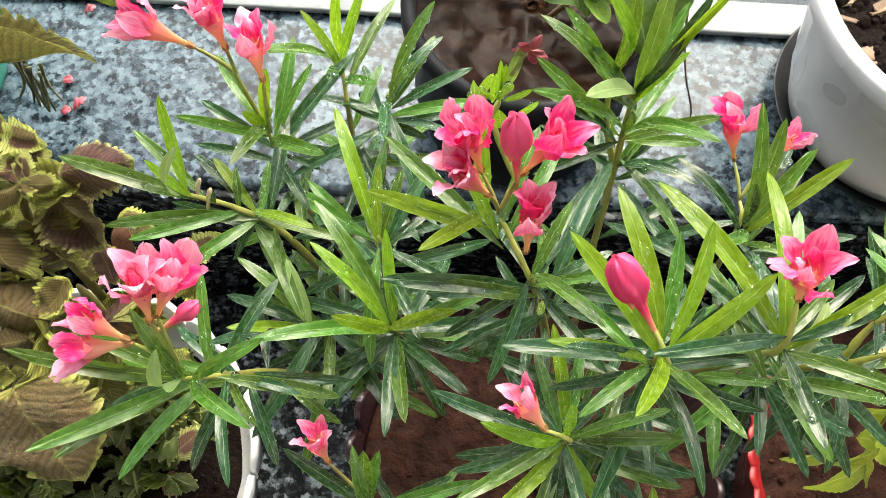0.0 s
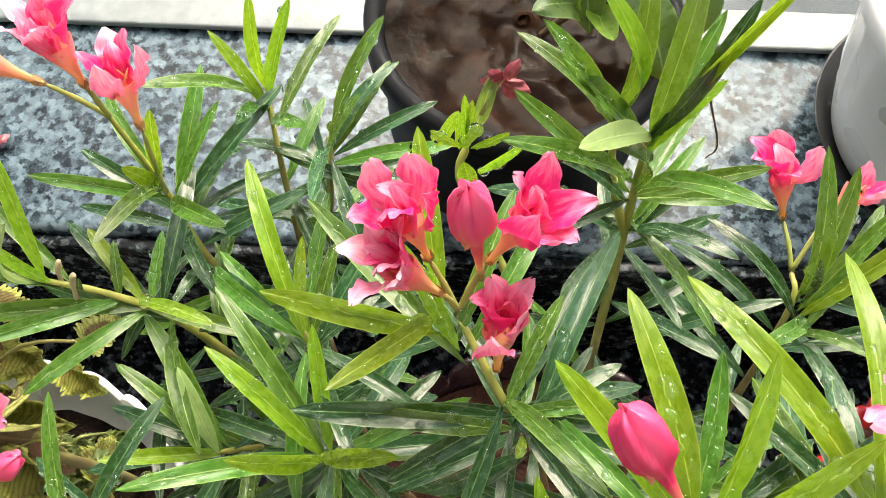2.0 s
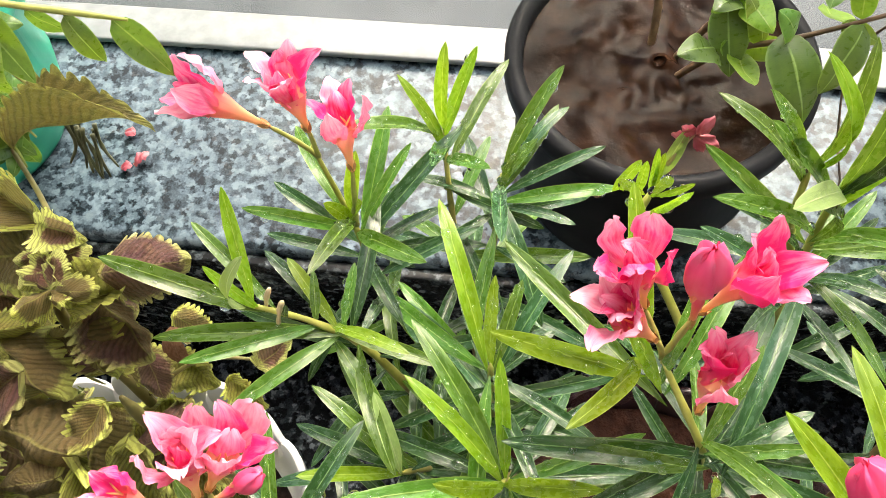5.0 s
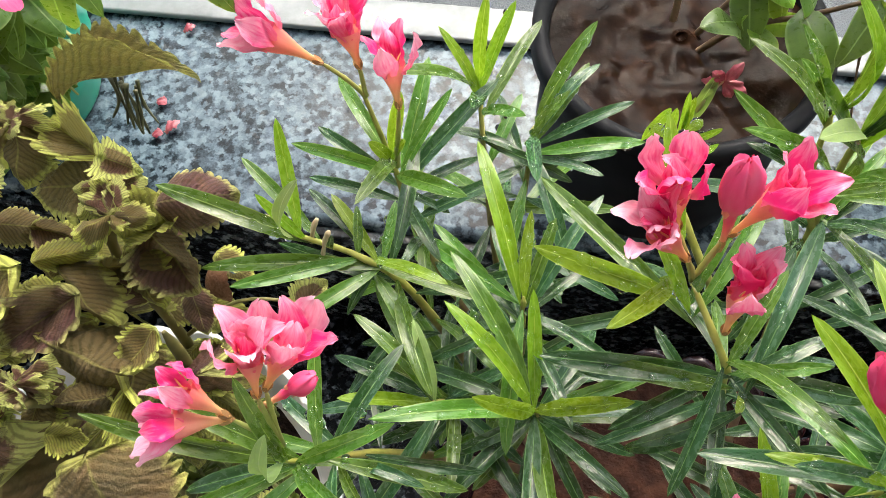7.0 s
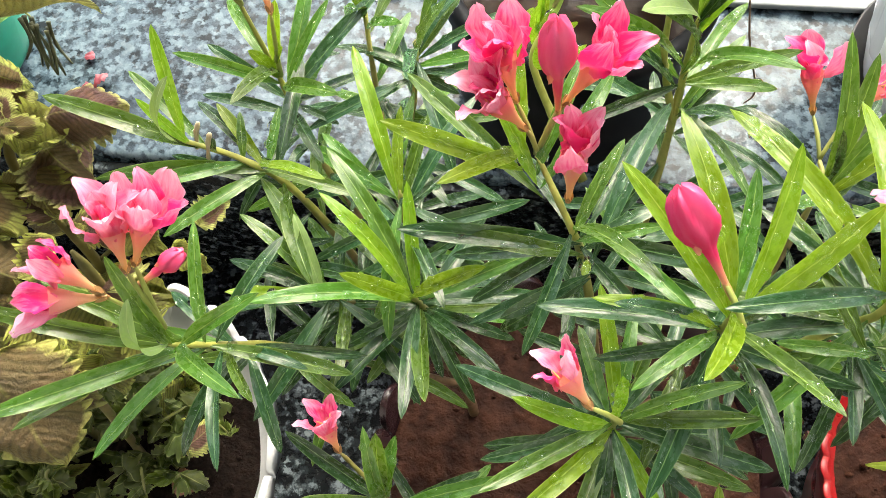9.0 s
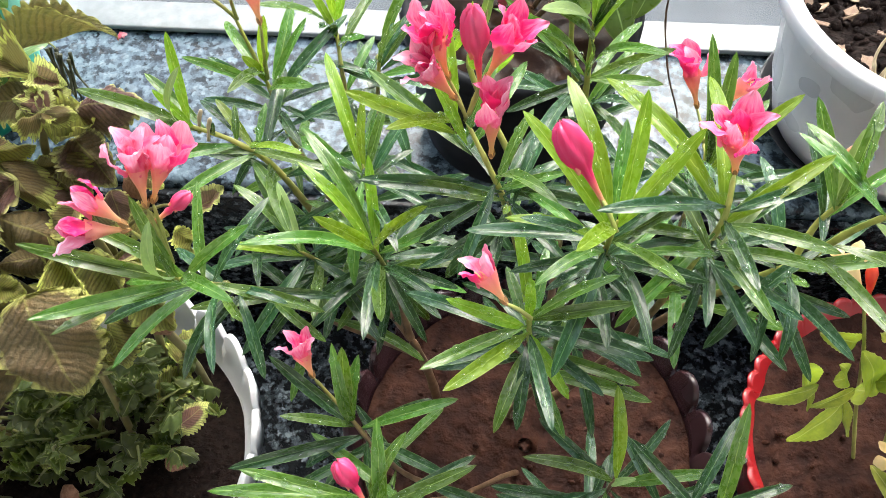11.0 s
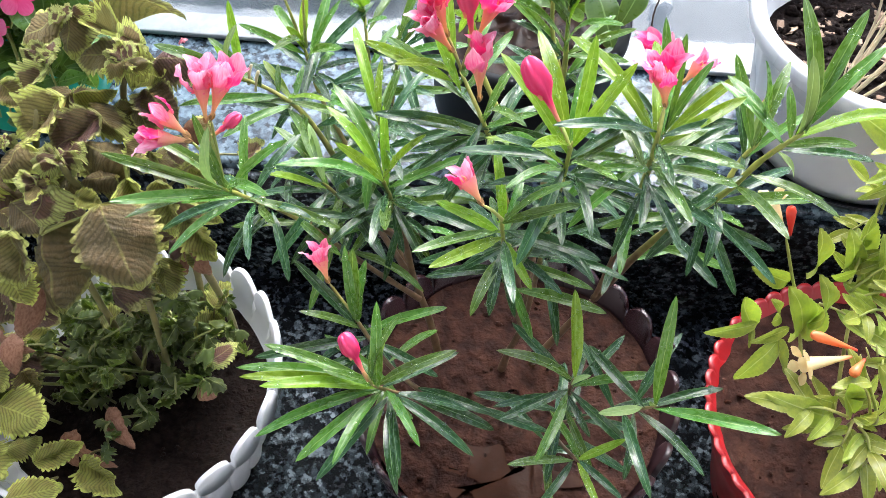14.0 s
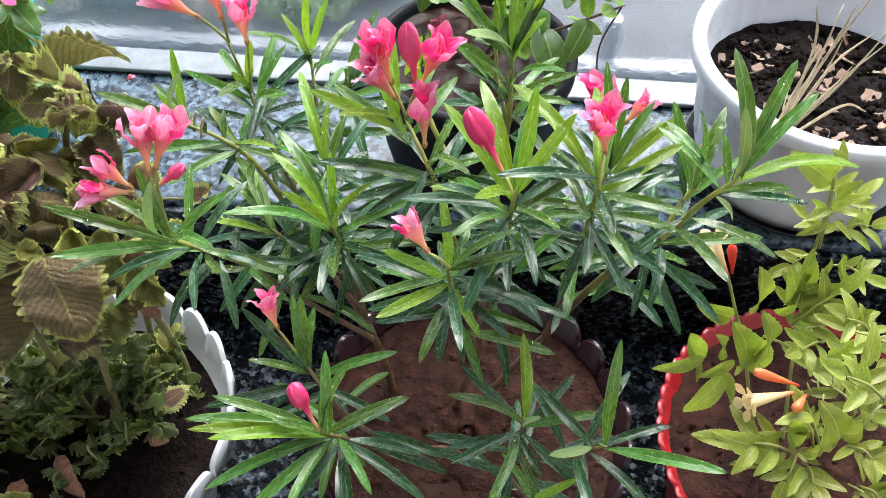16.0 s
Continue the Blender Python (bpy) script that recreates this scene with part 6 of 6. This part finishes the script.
for pts in ([(0.465, 0.662, 0.385), (0.499, 0.692, 0.50), (0.505, 0.69, 0.57)], [(0.470, 0.665, 0.385), (0.478, 0.69, 0.50), (0.464, 0.70, 0.56)], [(0.475, 0.66, 0.385), (0.51, 0.695, 0.47), (0.558, 0.725, 0.505)],
            [(0.468, 0.67, 0.385), (0.505, 0.70, 0.50), (0.530, 0.714, 0.57)], [(0.48, 0.655, 0.385), (0.53, 0.66, 0.44), (0.563, 0.661, 0.432)], [(0.46, 0.66, 0.385), (0.475, 0.68, 0.46), (0.49, 0.70, 0.50)]):
    stem("stalk", pts, 0.0025, 0.0010, DRY_STEM, dead, 0.2)
for k in range(8):
    p = Vector((0.472 + rng.uniform(-0.012, 0.02), 0.665 + rng.uniform(-0.01, 0.02), 0.385))
    q = p + Vector((rng.uniform(-0.02, 0.09), rng.uniform(-0.01, 0.07), rng.uniform(0.04, 0.17)))
    stem("stalk", [p, p.lerp(q, 0.5) + Vector((rng.uniform(-0.015, 0.015), rng.uniform(-0.01, 0.01), 0)), q], rng.uniform(0.0012, 0.0028), 0.0008, DRY_STEM, dead, 0.25)
CHIP_MESH = []
for k in range(4):
    bm = box(bmesh.new(), (-0.5, -0.5, -0.5), (0.5, 0.5, 0.5), 0.12)
    for v in bm.verts:
        v.co += Vector((rng.uniform(-1, 1), rng.uniform(-1, 1), rng.uniform(-1, 1))) * 0.30
    me = bpy.data.meshes.new("bark_chip")
    bm.to_mesh(me)
    bm.free()
    me.materials.append(CHIP)
    CHIP_MESH.append(me)
for k in range(70):
    a, r = rng.uniform(0, 6.28), 0.146 * math.sqrt(rng.random())
    p = Vector((0.535 + r * math.cos(a), 0.735 + r * math.sin(a), 0.394))
    ob = new("bark_chip", CHIP_MESH[k % 4])
    ob.matrix_basis = pose(*p, rng.uniform(-35, 35), rng.uniform(-35, 35), rng.uniform(0, 360)) @ Matrix.Diagonal((rng.uniform(0.006, 0.022), rng.uniform(0.004, 0.013), rng.uniform(0.0012, 0.0035), 1))
    tagged(ob, "pale broken chip of bark lying on dark soil", "bark chip", "bark chips in the white pot")
CLOD = []
for k in range(3):
    bm = bmesh.new()
    bmesh.ops.create_icosphere(bm, subdivisions=2, radius=1)
    for v in bm.verts:
        v.co *= 1 + 0.45 * noise.noise(v.co * 1.7 + Vector((k * 5, 0, 0)))
    CLOD.append(bm)


def crumbs(name, place, r, z, n, lo, hi, mat, label):
    """Loose crumbs of soil as one mesh."""
    bm = bmesh.new()
    for k in range(n):
        a, q = rng.uniform(0, 6.28), r * math.sqrt(rng.random())
        s = rng.uniform(lo, hi) * rng.uniform(0.5, 1)
        m = Matrix.Translation((place[0] + q * math.cos(a), place[1] + q * math.sin(a), z)) @ Euler((rng.uniform(0, 6), rng.uniform(0, 6), 0)).to_matrix().to_4x4() @ Matrix.Diagonal((s, s * rng.uniform(0.6, 1), s * 0.7, 1))
        src = rng.choice(CLOD)
        vs = [bm.verts.new(m @ v.co) for v in src.verts]
        for f in src.faces:
            bm.faces.new([vs[v.index] for v in f.verts])
    ob = part(name, bm, mat)
    return tagged(ob, label, "soil", kind="stuff")


for bm in CLOD:
    bm.verts.index_update()
crumbs("soil_crumbs", (0.535, 0.735), 0.148, 0.392, 520, 0.003, 0.012, DARK_SOIL, "loose dark crumbs of potting soil")
crumbs("soil_crumbs", (0.087, 0.287), 0.165, 0.199, 160, 0.0015, 0.006, RED_SOIL, "small crumbs of wet red soil")
crumbs("soil_crumbs", (0.51, 0.293), 0.165, 0.213, 160, 0.0015, 0.006, RED_SOIL, "small crumbs of wet red soil")
crumbs("soil_crumbs", (-0.405, 0.262), 0.15, 0.135, 200, 0.002, 0.006, DARK_SOIL, "loose dark crumbs of soil")
for bm in CLOD:
    bm.free()
# puddle on the red soil
bm = bmesh.new()
vs = [bm.verts.new((0.080 + (0.062 + 0.022 * math.sin(3 * a + 1) + 0.014 * math.sin(7 * a) + 0.006 * math.sin(13 * a)) * math.cos(a), 0.175 + (0.034 + 0.014 * math.sin(4 * a) + 0.008 * math.sin(9 * a)) * math.sin(a), 0.2035)) for a in (2 * math.pi * k / 64 for k in range(64))]
hub = bm.verts.new((0.080, 0.175, 0.2035))
for k in range(64):
    bm.faces.new((hub, vs[k], vs[(k + 1) % 64]))
tagged(part("puddle", bm, PUDDLE), "shallow muddy puddle on wet red soil", "water", kind="structure")
# fallen petals on the ledge
for k, p in enumerate(((-0.507, 0.720, 0.254), (-0.499, 0.671, 0.254), (-0.505, 0.825, 0.254), (-0.485, 0.675, 0.254))):
    ob = new("fallen_petal", WILTED)
    ob.matrix_basis = along(p, (p[0] + 0.014, p[1] + 0.008 * (k - 1), p[2] + 0.004), 0.013)
    tagged(ob, "shrivelled dark pink petal fallen on wet granite", "petal", "fallen petals on the ledge")

# ---- rain drops on the leaves ----
bm = bmesh.new()
ARCH = ((-0.05, 0.22), (0.03, 0.16), (0.08, 0.12), (0.16, 0.1))
for m, k, age in DROPS:
    if age == "pale":
        continue
    arch, fold = ARCH[k]
    for q in range(rng.choice((2, 4, 6)) if age == "old" else rng.choice((5, 8, 12, 18))):
        v, c = rng.uniform(0.12, 0.9), rng.uniform(-0.75, 0.75)
        h = lance(v) * 0.5
        p = m @ Vector((c * h, v, 4 * arch * v * (1 - v) + 2 * fold * abs(c) * h * 0.17 + 0.0068 * math.sin(9 * v + 3 * c)))
        nz = (m.to_3x3() @ Vector((0, 0, 1))).normalized()
        if nz.z < 0.2:
            continue
        x, y, z = ring_frame(nz)
        r = rng.choice((0.0009, 0.0013, 0.0019, 0.0027, 0.0036))
        p = p + nz * 0.0003
        ring0 = [bm.verts.new(p + (x * math.cos(a) + y * math.sin(a)) * r) for a in (2 * math.pi * i / 8 for i in range(8))]
        ring1 = [bm.verts.new(p + (x * math.cos(a) + y * math.sin(a)) * r * 0.80 + z * r * 0.52) for a in (2 * math.pi * i / 8 for i in range(8))]
        topv = bm.verts.new(p + z * r * 0.80)
        for i in range(8):
            bm.faces.new((ring0[i], ring0[(i + 1) % 8], ring1[(i + 1) % 8], ring1[i]))
            bm.faces.new((ring1[i], ring1[(i + 1) % 8], topv))
wm, wnodes, wlinks, wb = material("rain_water", 0.02, 0.0, (0.9, 0.95, 0.9))
wb.inputs["Transmission Weight"].default_value, wb.inputs["IOR"].default_value = 1.0, 1.36
drops = part("rain_drops", bm, wm)
drops.visible_shadow = False
tagged(drops, "clear rain drops beaded on oleander leaves", "water drops", kind="stuff")

# ---- street far below ----
PALE = mottled("pale_concrete", (0.38, 0.385, 0.38), (0.50, 0.50, 0.49), 1.5, 0.8, c3=(0.28, 0.30, 0.31))
CREAM_WALL = mottled("cream_wall", (0.46, 0.40, 0.33), (0.56, 0.50, 0.43), 1.5, 0.8)
TEAL = mottled("weathered_shutter", (0.18, 0.25, 0.27), (0.25, 0.32, 0.34), 2.5, 0.6)
for name, lo, hi, mat, label in (("street_wall", (-14, 10.9, -6), (-3.2, 11.3, -4.5), CREAM_WALL, "cream boundary wall along the street below"), ("street_wall", (-3.2, 13.5, -6), (16, 13.9, -4.0), PALE, "long pale boundary wall across the street"),
                                 ("shutter", (-5.6, 9.1, -6), (-4.0, 9.3, -5.3), TEAL, "weathered blue-grey shutter below the wall"), ("road_curb", (-20, 8.3, -6), (20, 8.55, -5.85), PALE, "pale concrete kerb of the street"),
                                 ("bollard", (1.42, 8.5, -6), (1.64, 8.72, -5.3), PALE, "white-painted bollard beside the street")):
    tagged(part(name, box(bmesh.new(), lo, hi, 0.04), mat), label, name.split("_")[-1])
for cx in (-5.8, -4.0, -3.5):
    bm = box(bmesh.new(), (-0.16, -0.12, 0), (0.16, 0.12, 1.15), 0.03)
    pillar = part("gate_pillar", bm, CREAM_WALL)
    pillar.matrix_basis = pose(cx, 9.0, -6, 0, -14, 0)
    tagged(pillar, "pale leaning gate pillar on the street side", "pillar", "pillars along the street")
for cx, cy, hue in ((-3.2, 9.9, 0.3), (-2.5, 9.3, 1.0), (-1.9, 10.0, 0.6), (-2.6, 10.7, 0.4), (-1.2, 10.8, 1.0), (-3.8, 10.9, 0.7), (-0.9, 11.8, 0.2)):
    bush = thing("bush", (cx, cy, -6), "blurred pale green bush down on the street side", "bush")
    bm = bmesh.new()
    for k in range(700):
        d = Vector((rng.gauss(0, 1), rng.gauss(0, 1), rng.gauss(0, 1))).normalized() * rng.uniform(0.45, 1.0)
        p = Vector((cx + d.x * 0.85, cy + d.y * 0.6, -5.5 + d.z * 0.55))
        u = Vector((rng.uniform(-1, 1), rng.uniform(-1, 1), rng.uniform(-1, 1))).normalized() * 0.13
        w = u.orthogonal().normalized() * 0.06
        bm.faces.new([bm.verts.new(p + o) for o in (-u, w, u, -w)])
    part("crown", bm, mottled("bush_leaf", (0.12 + 0.12 * hue, 0.20 + 0.14 * hue, 0.09 + 0.05 * hue), (0.22 + 0.18 * hue, 0.33 + 0.20 * hue, 0.15 + 0.08 * hue), 6, 0.5), bush)
    stem("trunk", [(cx, cy, -6), (cx + 0.05, cy, -5.2)], 0.08, 0.05, BARK, bush)
